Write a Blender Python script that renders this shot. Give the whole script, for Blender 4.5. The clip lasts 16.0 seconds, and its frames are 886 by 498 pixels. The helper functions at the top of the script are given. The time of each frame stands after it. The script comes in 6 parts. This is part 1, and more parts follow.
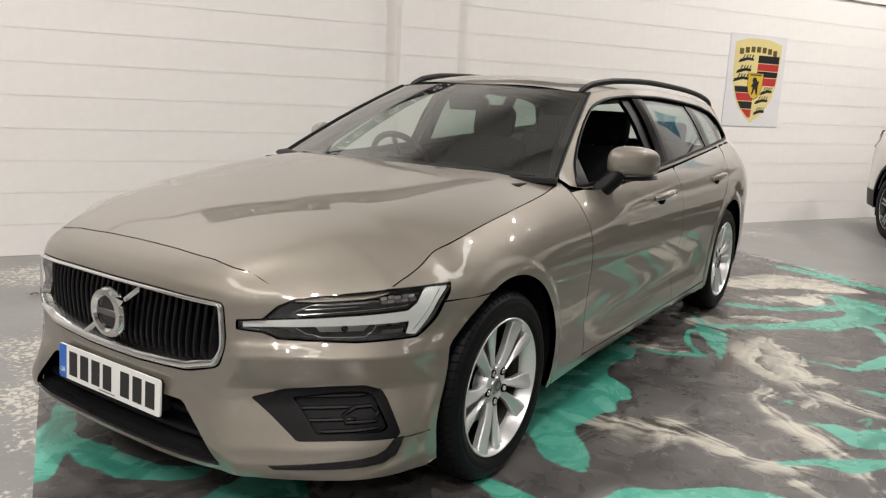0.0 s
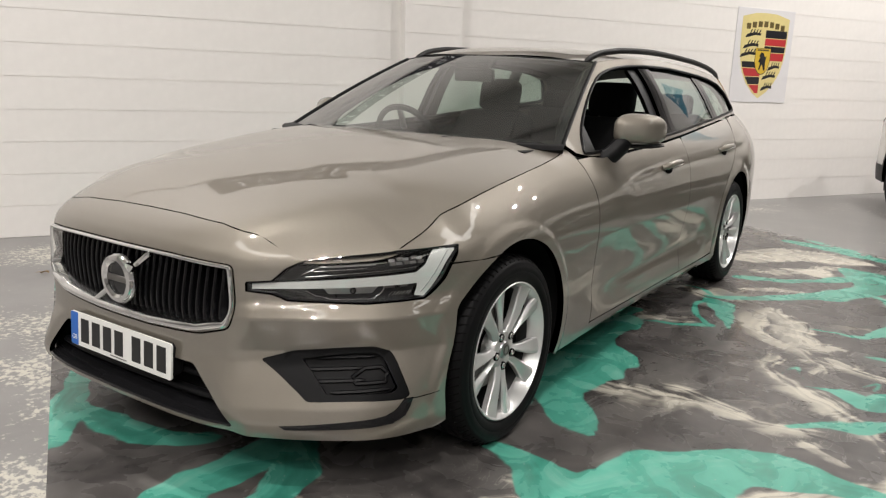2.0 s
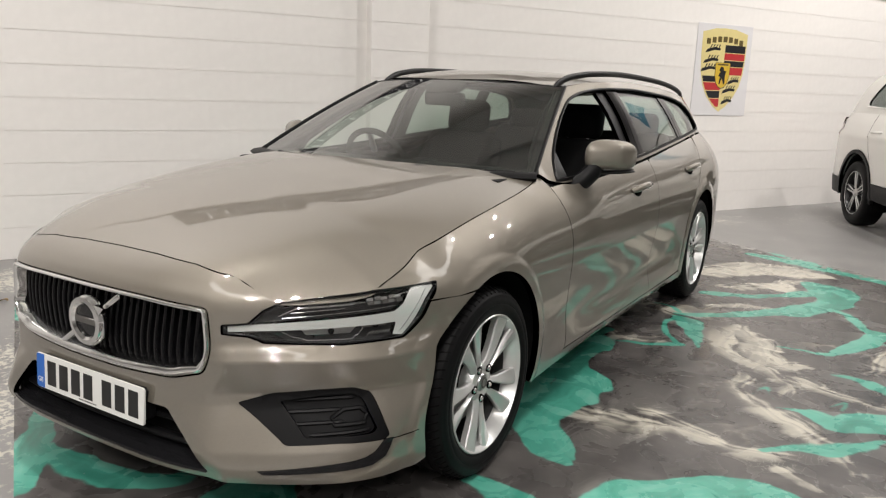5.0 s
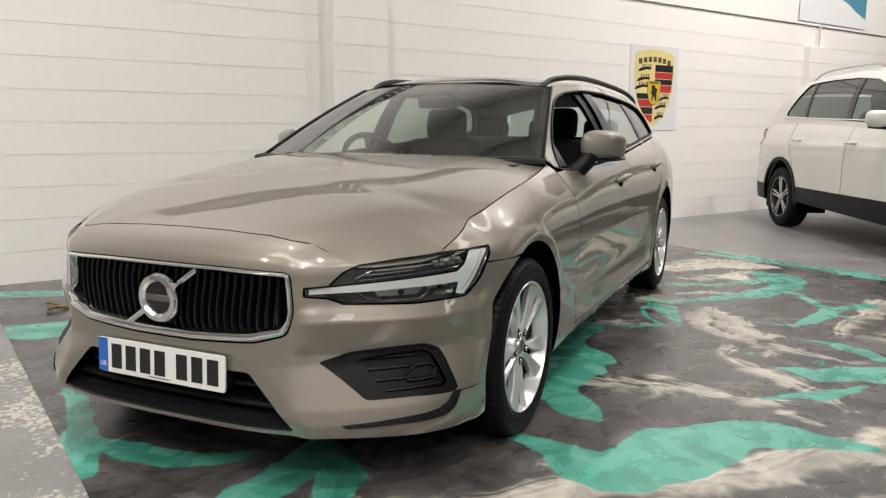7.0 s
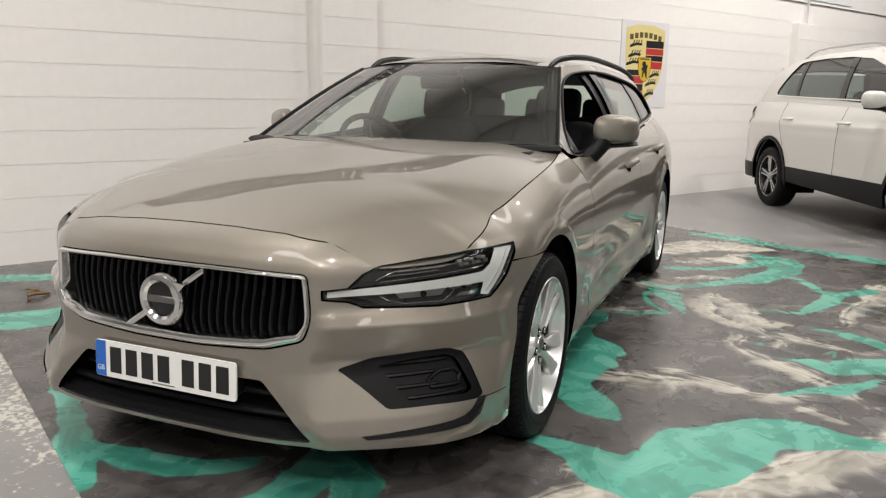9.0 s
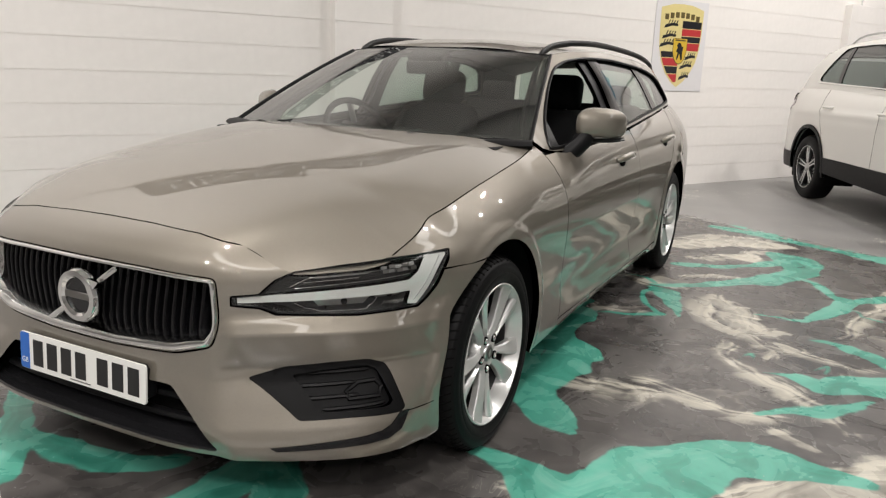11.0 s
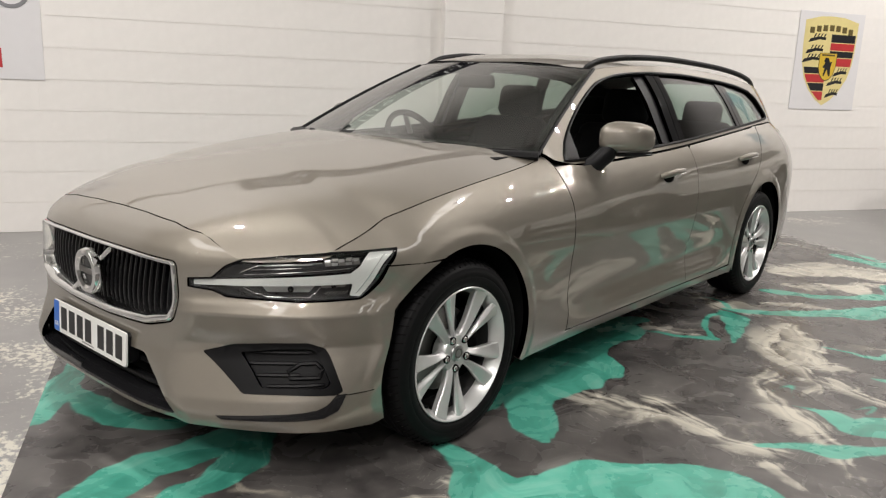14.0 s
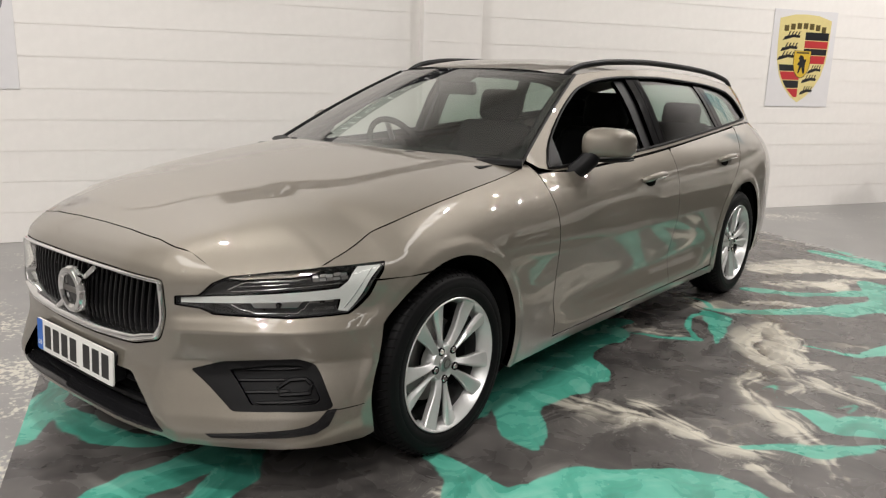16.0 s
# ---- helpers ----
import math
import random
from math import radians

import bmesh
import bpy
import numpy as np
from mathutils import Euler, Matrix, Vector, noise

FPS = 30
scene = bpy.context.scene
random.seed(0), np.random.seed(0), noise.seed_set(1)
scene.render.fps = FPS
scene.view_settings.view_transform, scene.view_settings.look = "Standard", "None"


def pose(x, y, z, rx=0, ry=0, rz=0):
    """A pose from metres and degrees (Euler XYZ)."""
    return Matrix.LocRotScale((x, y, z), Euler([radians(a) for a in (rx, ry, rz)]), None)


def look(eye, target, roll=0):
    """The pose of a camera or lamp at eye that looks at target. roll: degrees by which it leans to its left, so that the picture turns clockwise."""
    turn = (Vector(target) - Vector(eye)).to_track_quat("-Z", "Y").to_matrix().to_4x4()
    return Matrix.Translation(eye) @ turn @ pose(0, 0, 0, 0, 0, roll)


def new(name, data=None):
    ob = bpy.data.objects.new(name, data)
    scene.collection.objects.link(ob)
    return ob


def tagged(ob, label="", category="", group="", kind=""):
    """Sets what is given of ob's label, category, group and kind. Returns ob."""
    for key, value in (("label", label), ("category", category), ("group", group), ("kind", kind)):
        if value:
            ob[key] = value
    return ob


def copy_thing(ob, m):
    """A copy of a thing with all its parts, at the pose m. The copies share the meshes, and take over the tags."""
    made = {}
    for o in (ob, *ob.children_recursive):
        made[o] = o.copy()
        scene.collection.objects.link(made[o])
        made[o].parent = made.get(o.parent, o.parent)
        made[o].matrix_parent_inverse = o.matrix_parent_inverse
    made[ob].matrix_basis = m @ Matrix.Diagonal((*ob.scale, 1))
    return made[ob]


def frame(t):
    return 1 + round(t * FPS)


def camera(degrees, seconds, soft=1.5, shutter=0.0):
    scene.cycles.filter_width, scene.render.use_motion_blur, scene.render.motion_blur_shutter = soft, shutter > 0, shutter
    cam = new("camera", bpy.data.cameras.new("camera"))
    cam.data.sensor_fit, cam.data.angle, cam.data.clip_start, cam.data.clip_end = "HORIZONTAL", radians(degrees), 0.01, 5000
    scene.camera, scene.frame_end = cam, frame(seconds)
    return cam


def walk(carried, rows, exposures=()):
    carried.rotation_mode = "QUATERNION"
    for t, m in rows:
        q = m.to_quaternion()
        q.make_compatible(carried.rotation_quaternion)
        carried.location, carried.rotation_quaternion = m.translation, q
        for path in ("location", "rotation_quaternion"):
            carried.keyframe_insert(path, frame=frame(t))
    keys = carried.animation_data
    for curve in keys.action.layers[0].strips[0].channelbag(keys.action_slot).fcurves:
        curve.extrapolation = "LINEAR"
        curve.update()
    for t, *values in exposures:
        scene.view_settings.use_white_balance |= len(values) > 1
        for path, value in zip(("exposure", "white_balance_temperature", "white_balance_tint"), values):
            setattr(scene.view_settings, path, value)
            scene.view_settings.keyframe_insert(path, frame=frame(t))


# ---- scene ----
cam = camera(60.6, 16.0, soft=1.25)
PATH = [
    (0, (2.047, -1.239, 1.281), (0.966, 0.396, 0.883), 2.7),
    (0.5, (2.05, -1.252, 1.228), (0.955, 0.378, 0.849), 2.4),
    (1, (2.057, -1.263, 1.206), (0.958, 0.361, 0.81), 2.2),
    (1.5, (2.056, -1.266, 1.2), (0.961, 0.355, 0.783), 2.0),
    (2, (2.06, -1.256, 1.213), (0.97, 0.363, 0.779), 2.0),
    (2.5, (2.063, -1.244, 1.233), (0.981, 0.375, 0.776), 2.1),
    (3, (2.053, -1.225, 1.298), (0.983, 0.395, 0.818), 2.3),
    (3.5, (2.047, -1.217, 1.353), (0.986, 0.404, 0.856), 2.4),
    (4, (2.04, -1.206, 1.419), (0.986, 0.42, 0.922), 2.5),
    (6.5, (1.841, -1.541, 1.071), (0.941, 0.225, 0.802), -0.0),
    (7, (1.756, -1.648, 1.108), (0.917, 0.14, 0.794), 0.2),
    (7.5, (1.677, -1.64, 1.106), (0.87, 0.157, 0.758), 0.3),
    (8, (1.549, -1.603, 1.115), (0.766, 0.2, 0.749), 0.4),
    (10.5, (1.69, -1.469, 1.224), (0.886, 0.311, 0.792), 1.7),
    (11, (1.808, -1.299, 1.237), (0.928, 0.437, 0.777), 2.1),
    (11.5, (1.891, -1.1, 1.272), (0.947, 0.598, 0.797), 2.5),
    (12, (2.075, -1.004, 1.291), (1.024, 0.631, 0.819), 2.8),
    (12.5, (2.313, -0.99, 1.309), (1.161, 0.575, 0.834), 3.5),
    (13, (2.38, -1.023, 1.308), (1.168, 0.496, 0.834), 3.2),
    (13.5, (2.409, -1.027, 1.305), (1.162, 0.469, 0.853), 2.6),
    (14, (2.444, -1.029, 1.242), (1.174, 0.454, 0.809), 2.2),
    (14.5, (2.463, -1.034, 1.177), (1.19, 0.446, 0.744), 1.9),
    (15, (2.466, -1.032, 1.191), (1.202, 0.455, 0.751), 1.8),
    (15.5, (2.458, -1.039, 1.231), (1.21, 0.457, 0.78), 1.7),
    (16, (2.423, -1.04, 1.288), (1.194, 0.475, 0.85), 1.5),
]
walk(cam, [(t, look(eye, target, roll)) for t, eye, target, roll in PATH])

# ---------------------------------------------------------------- light
world = bpy.data.worlds.new("world")
scene.world = world
world.use_nodes = True
world.node_tree.nodes["Background"].inputs[0].default_value = (0.75, 0.8, 0.85, 1)
world.node_tree.nodes["Background"].inputs[1].default_value = 0.02
scene.view_settings.exposure = 0.0


# ---------------------------------------------------------------- tools
from mathutils.geometry import delaunay_2d_cdt


def nodes_of(name):
    m = bpy.data.materials.new(name)
    m.use_nodes = True
    return m, m.node_tree.nodes, m.node_tree.links, m.node_tree.nodes["Principled BSDF"]


def plain(name, colour, rough=0.5, metal=0.0, grain=0.0, scale=40.0, bump=0.0, coat=0.0, spec=0.5):
    """A surface of one colour with grain at two scales and fine relief."""
    m, n, l, b = nodes_of(name)
    b.inputs["Base Color"].default_value = (*colour, 1)
    b.inputs["Roughness"].default_value = rough
    b.inputs["Metallic"].default_value = metal
    b.inputs["Coat Weight"].default_value = coat
    b.inputs["Coat Roughness"].default_value = 0.03
    b.inputs["Specular IOR Level"].default_value = spec
    if grain or bump:
        co = n.new("ShaderNodeTexCoord")
        fine, broad = n.new("ShaderNodeTexNoise"), n.new("ShaderNodeTexNoise")
        fine.inputs["Scale"].default_value, broad.inputs["Scale"].default_value = scale, scale / 9
        fine.inputs["Detail"].default_value = broad.inputs["Detail"].default_value = 4
        l.new(co.outputs["Object"], fine.inputs["Vector"])
        l.new(co.outputs["Object"], broad.inputs["Vector"])
        add = n.new("ShaderNodeMath")
        add.operation = "ADD"
        l.new(fine.outputs[0], add.inputs[0])
        l.new(broad.outputs[0], add.inputs[1])
        ramp = n.new("ShaderNodeMapRange")
        ramp.inputs[1].default_value, ramp.inputs[2].default_value = 0.6, 1.4
        ramp.inputs[3].default_value, ramp.inputs[4].default_value = 1 - grain, 1 + grain
        l.new(add.outputs[0], ramp.inputs[0])
        mul = n.new("ShaderNodeVectorMath")
        mul.operation = "SCALE"
        mul.inputs[0].default_value = colour
        l.new(ramp.outputs[0], mul.inputs[3])
        l.new(mul.outputs[0], b.inputs["Base Color"])
        rr = n.new("ShaderNodeMapRange")
        rr.inputs[1].default_value, rr.inputs[2].default_value = 0.6, 1.4
        rr.inputs[3].default_value, rr.inputs[4].default_value = max(0.02, rough - grain * 0.4), min(1, rough + grain * 0.4)
        l.new(add.outputs[0], rr.inputs[0])
        l.new(rr.outputs[0], b.inputs["Roughness"])
        if bump:
            bp = n.new("ShaderNodeBump")
            bp.inputs["Strength"].default_value, bp.inputs["Distance"].default_value = bump, 0.003
            l.new(fine.outputs[0], bp.inputs["Height"])
            l.new(bp.outputs[0], b.inputs["Normal"])
    return m


def curve(*pts):
    """A smooth function through (place, value) pairs; straight on past its ends."""
    xs, ys = np.array([p[0] for p in pts], float), np.array([p[1] for p in pts], float)
    h = np.diff(xs)
    d = np.diff(ys) / h
    m = np.zeros(len(xs))
    m[0], m[-1] = d[0], d[-1]
    for i in range(1, len(xs) - 1):
        if d[i - 1] * d[i] > 0:
            m[i] = 3 * (h[i - 1] + h[i]) / ((2 * h[i] + h[i - 1]) / d[i - 1] + (h[i] + 2 * h[i - 1]) / d[i])

    def f(x):
        x = np.asarray(x, float)
        i = np.clip(np.searchsorted(xs, x) - 1, 0, len(xs) - 2)
        t = (np.clip(x, xs[0], xs[-1]) - xs[i]) / h[i]
        v = (ys[i] * (1 + 2 * t) * (1 - t) ** 2 + m[i] * h[i] * t * (1 - t) ** 2
             + ys[i + 1] * t * t * (3 - 2 * t) + m[i + 1] * h[i] * t * t * (t - 1))
        return v + np.where(x < xs[0], m[0] * (x - xs[0]), 0) + np.where(x > xs[-1], m[-1] * (x - xs[-1]), 0)
    return f


def step(a, b, x):
    t = np.clip((np.asarray(x, float) - a) / (b - a), 0, 1)
    return t * t * (3 - 2 * t)


def rounded(pts, r=0.02, n=5, closed=True):
    """A polygon with rounded corners. A point may carry a radius of its own."""
    out, k = [], len(pts)
    for i, p in enumerate(pts):
        rad = p[2] if len(p) > 2 else r
        p = np.array(p[:2], float)
        if not closed and i in (0, k - 1):
            out.append(tuple(p))
            continue
        a, b = np.array(pts[i - 1][:2], float), np.array(pts[(i + 1) % k][:2], float)
        la, lb = np.linalg.norm(a - p), np.linalg.norm(b - p)
        if rad <= 0 or la < 1e-6 or lb < 1e-6:
            out.append(tuple(p))
            continue
        da, db = (a - p) / la * min(rad, la * 0.48), (b - p) / lb * min(rad, lb * 0.48)
        for t in np.linspace(0, 1, n):
            out.append(tuple(p + da * (1 - t) ** 2 + db * t ** 2))
    return out


def arc(cy, cz, r, a, b, n=40):
    return [(cy + r * math.cos(radians(t)), cz + r * math.sin(radians(t))) for t in np.linspace(a, b, n)]


def densify(poly, d):
    out = []
    for i, p in enumerate(poly):
        q = poly[(i + 1) % len(poly)]
        k = max(1, int(math.ceil(math.hypot(q[0] - p[0], q[1] - p[1]) / d)))
        out += [(p[0] + (q[0] - p[0]) * t / k, p[1] + (q[1] - p[1]) * t / k) for t in range(k)]
    return out


def inside(poly, x, y):
    """Even-odd test of many points against a polygon."""
    p = np.array(poly)
    q = np.roll(p, -1, 0)
    hit = np.zeros(len(x), bool)
    for (x0, y0), (x1, y1) in zip(p, q):
        if y0 == y1:
            continue
        cross = ((y0 > y) != (y1 > y)) & (x < (x1 - x0) * (y - y0) / (y1 - y0) + x0)
        hit ^= cross
    return hit


def shrink(poly, g):
    """A polygon drawn in by g."""
    p = np.array(poly, float)
    area = 0.5 * np.sum(p[:, 0] * np.roll(p[:, 1], -1) - np.roll(p[:, 0], -1) * p[:, 1])
    t = np.roll(p, -1, 0) - np.roll(p, 1, 0)
    t /= np.maximum(np.linalg.norm(t, axis=1, keepdims=True), 1e-9)
    n = np.stack([-t[:, 1], t[:, 0]], 1) * (1 if area > 0 else -1)
    return [tuple(v) for v in p + n * g]


def skin(outline, fn, d=0.03, holes=(), lip=0.012, gap=0.0, flip=False, stretch=1.0):
    """Mesh data of a panel: the part of the surface fn(u, v) within an outline, with its edge turned in by lip.
    stretch: metres that one unit of u is worth."""
    loops = [densify([(u * stretch, v) for u, v in outline], d * 0.6)] + [densify([(u * stretch, v) for u, v in h], d * 0.6) for h in holes]
    if gap:
        loops = [shrink(loops[0], gap)] + loops[1:]
    edge = np.concatenate([np.array(k) for k in loops])
    lo, hi = edge.min(0), edge.max(0)
    gx, gy = np.meshgrid(np.arange(lo[0] + d / 2, hi[0], d), np.arange(lo[1] + d / 2, hi[1], d))
    gx, gy = gx.ravel(), gy.ravel()

    def within(x, y):
        ok = inside(loops[0], x, y)
        for h in loops[1:]:
            ok &= ~inside(h, x, y)
        return ok
    keep = within(gx, gy)
    gx, gy = gx[keep], gy[keep]
    if len(gx):
        near = np.full(len(gx), 9.0)
        for ex, ey in edge:
            near = np.minimum(near, (gx - ex) ** 2 + (gy - ey) ** 2)
        gx, gy = gx[near > (0.45 * d) ** 2], gy[near > (0.45 * d) ** 2]
    pts = [Vector(p) for p in edge.tolist()] + [Vector(p) for p in zip(gx.tolist(), gy.tolist())]
    edges, at, rings = [], 0, []
    for k in loops:
        ring = list(range(at, at + len(k)))
        rings.append(ring)
        edges += [(a, b) for a, b in zip(ring, ring[1:] + ring[:1])]
        at += len(k)
    v2, _, tri, orig, _, _ = delaunay_2d_cdt(pts, edges, [], 0, 1e-7)
    v2 = np.array([(p[0], p[1]) for p in v2])
    tri = np.array([t for t in tri if len(t) == 3])
    mid = v2[tri].mean(1)
    tri = tri[within(mid[:, 0], mid[:, 1])]
    where = {}
    for i, o in enumerate(orig):
        for k in o:
            where[k] = i
    u, v, e = v2[:, 0] / stretch, v2[:, 1], 1e-4
    p = np.stack(fn(u, v), 1)
    du, dv = np.stack(fn(u + e, v), 1) - np.stack(fn(u - e, v), 1), np.stack(fn(u, v + e), 1) - np.stack(fn(u, v - e), 1)
    nn = np.cross(du, dv)
    nn /= np.maximum(np.linalg.norm(nn, axis=1, keepdims=True), 1e-12)
    if flip:
        nn = -nn
    f = np.cross(p[tri[:, 1]] - p[tri[:, 0]], p[tri[:, 2]] - p[tri[:, 0]])
    bad = (f * nn[tri].mean(1)).sum(1) < 0
    tri[bad] = tri[bad][:, ::-1]
    verts, norms, faces = [p], [nn], [t for t in tri.tolist()]
    n0 = len(p)
    if lip:
        for ring, sign in zip(rings, [1] + [-1] * (len(rings) - 1)):
            idx = [where[i] for i in ring if i in where]
            q, m = p[idx], nn[idx]
            tan = np.roll(q, -1, 0) - np.roll(q, 1, 0)
            tan /= np.maximum(np.linalg.norm(tan, axis=1, keepdims=True), 1e-9)
            side = np.cross(tan, m)
            c = len(idx)
            verts += [q, q - m * lip]
            norms += [side, side]
            for i in range(c):
                j = (i + 1) % c
                faces.append((n0 + i, n0 + j, n0 + c + j, n0 + c + i))
            n0 += 2 * c
    return np.concatenate(verts), np.concatenate(norms), faces


def mesh_of(name, verts, faces, mat, norms=None, smooth=True):
    me = bpy.data.meshes.new(name)
    me.from_pydata([tuple(map(float, v)) for v in verts], [], faces)
    if smooth:
        me.polygons.foreach_set("use_smooth", [True] * len(me.polygons))
    if norms is not None:
        me.normals_split_custom_set_from_vertices([tuple(map(float, n)) for n in norms])
    me.materials.append(mat)
    me.update()
    return me


def put(name, me, parent=None, label="", m=None):
    ob = new(name, me)
    if parent:
        ob.parent = parent
    if m is not None:
        ob.matrix_basis = m
    if label:
        ob["label"] = label
    return ob


def part(name, bm, material, parent=None, label="", m=None, smooth=True):
    """A bmesh as one mesh object under a thing or a part."""
    me = bpy.data.meshes.new(name)
    bm.to_mesh(me)
    bm.free()
    if smooth:
        me.polygons.foreach_set("use_smooth", [True] * len(me.polygons))
        me.set_sharp_from_angle(angle=radians(38))
    me.materials.append(material)
    return put(name, me, parent, label, m)


def panel(name, outline, fn, mat, parent, label="", mirror=False, **kw):
    if mirror:
        base = fn
        fn = lambda u, v: (-base(u, v)[0], *base(u, v)[1:])
        kw["flip"] = not kw.get("flip", False)
    v, n, f = skin(outline, fn, **kw)
    return put(name, mesh_of(name, v, f, mat, n), parent, label)


def box(w, d, h, r=0.004, seg=2, at=(0, 0, 0)):
    """A bmesh box with rounded edges, its centre at a place."""
    bm = bmesh.new()
    bmesh.ops.create_cube(bm, size=1, matrix=Matrix.Translation(at) @ Matrix.Diagonal((w, d, h, 1)))
    if r:
        bmesh.ops.bevel(bm, geom=bm.edges[:], offset=min(r, w * 0.45, d * 0.45, h * 0.45), segments=seg, affect="EDGES", profile=0.5)
    return bm


def lathe(profile, n=64, axis="x"):
    """A bmesh of a profile of (radius, along) turned round an axis."""
    bm = bmesh.new()
    rings = []
    for k in range(n):
        a = 2 * math.pi * k / n
        c, s = math.cos(a), math.sin(a)
        rings.append([bm.verts.new({"x": (t, r * c, r * s), "y": (r * c, t, r * s), "z": (r * c, r * s, t)}[axis]) for r, t in profile])
    for k in range(n):
        a, b = rings[k], rings[(k + 1) % n]
        for i in range(len(profile) - 1):
            bm.faces.new((a[i], a[i + 1], b[i + 1], b[i]))
    bmesh.ops.remove_doubles(bm, verts=bm.verts[:], dist=1e-6)
    bmesh.ops.recalc_face_normals(bm, faces=bm.faces[:])
    return bm


def tube(path, r, n=8, flat=1.0, closed=False, cap=True):
    """A bmesh tube along points; r a number or one per point; flat squeezes it upright."""
    bm = bmesh.new()
    p = [Vector(q) for q in path]
    rs = r if hasattr(r, "__len__") else [r] * len(p)
    rings = []
    for i, q in enumerate(p):
        t = (p[(i + 1) % len(p)] - p[i - 1]) if closed else (p[min(i + 1, len(p) - 1)] - p[max(i - 1, 0)])
        t.normalize()
        up = Vector((0, 0, 1)) if abs(t.z) < 0.95 else Vector((0, 1, 0))
        a = t.cross(up).normalized()
        b = a.cross(t).normalized()
        rings.append([bm.verts.new(q + (a * math.cos(k * 2 * math.pi / n) + b * math.sin(k * 2 * math.pi / n) * flat) * rs[i]) for k in range(n)])
    m = len(rings)
    for i in range(m if closed else m - 1):
        a, b = rings[i], rings[(i + 1) % m]
        for k in range(n):
            bm.faces.new((a[k], a[(k + 1) % n], b[(k + 1) % n], b[k]))
    if cap and not closed:
        bm.faces.new(rings[0])
        bm.faces.new(rings[-1])
    bmesh.ops.recalc_face_normals(bm, faces=bm.faces[:])
    return bm


def prism(poly, z0, z1, fn=None, r=0.0):
    """A bmesh of a polygon drawn out from z0 to z1. fn maps (u, v, w) to a place."""
    bm = bmesh.new()
    fn = fn or (lambda u, v, w: (u, v, w))
    lo, hi = [bm.verts.new(fn(u, v, z0)) for u, v in poly], [bm.verts.new(fn(u, v, z1)) for u, v in poly]
    k = len(poly)
    bm.faces.new(lo[::-1])
    bm.faces.new(hi)
    for i in range(k):
        bm.faces.new((lo[i], lo[(i + 1) % k], hi[(i + 1) % k], hi[i]))
    bmesh.ops.recalc_face_normals(bm, faces=bm.faces[:])
    if r:
        top = [e for e in bm.edges if abs(e.verts[0].index) >= 0 and all(v in hi for v in e.verts)]
        bmesh.ops.bevel(bm, geom=top, offset=r, segments=2, affect="EDGES", profile=0.5)
    return bm


def thing(name, label, category, group="", m=None):
    return tagged(put(name, None, m=m), label, category, group)


# ---------------------------------------------------------------- materials
def car_paint(name, colour, flake):
    m, n, l, b = nodes_of(name)
    co, vo = n.new("ShaderNodeTexCoord"), n.new("ShaderNodeTexVoronoi")
    vo.inputs["Scale"].default_value = 1400
    l.new(co.outputs["Object"], vo.inputs["Vector"])
    mix = n.new("ShaderNodeMix")
    mix.data_type = "RGBA"
    mix.inputs["A"].default_value, mix.inputs["B"].default_value = (*colour, 1), (*flake, 1)
    ramp = n.new("ShaderNodeMapRange")
    ramp.inputs[1].default_value, ramp.inputs[2].default_value = 0.0, 1.0
    l.new(vo.outputs["Color"], ramp.inputs[0])
    l.new(ramp.outputs[0], mix.inputs["Factor"])
    l.new(mix.outputs["Result"], b.inputs["Base Color"])
    b.inputs["Metallic"].default_value = 0.55
    b.inputs["Roughness"].default_value = 0.5
    b.inputs["Coat Weight"].default_value = 1.0
    b.inputs["Coat Roughness"].default_value = 0.004
    b.inputs["Coat IOR"].default_value = 1.95
    return m


def glass(name, tint, rough=0.0, base=0.07):
    """Thin glass: clear by its tint, with a mirror coat."""
    m, n, l, b = nodes_of(name)
    out = n["Material Output"]
    tr, gl, mx, lw = n.new("ShaderNodeBsdfTransparent"), n.new("ShaderNodeBsdfGlossy"), n.new("ShaderNodeMixShader"), n.new("ShaderNodeLayerWeight")
    tr.inputs[0].default_value = (*tint, 1)
    gl.inputs["Roughness"].default_value = rough
    lw.inputs["Blend"].default_value = 0.5
    power, share = n.new("ShaderNodeMath"), n.new("ShaderNodeMath")
    power.operation, share.operation = "POWER", "MULTIPLY_ADD"
    power.inputs[1].default_value = 4.0
    share.inputs[1].default_value, share.inputs[2].default_value = 1.0 - base, base
    l.new(lw.outputs["Facing"], power.inputs[0])
    l.new(power.outputs[0], share.inputs[0])
    l.new(share.outputs[0], mx.inputs[0])
    l.new(tr.outputs[0], mx.inputs[1])
    l.new(gl.outputs[0], mx.inputs[2])
    l.new(mx.outputs[0], out.inputs[0])
    return m


def lit(name, colour, strength):
    m, n, l, b = nodes_of(name)
    b.inputs["Base Color"].default_value = (*colour, 1)
    b.inputs["Emission Color"].default_value = (*colour, 1)
    b.inputs["Emission Strength"].default_value = strength
    return m


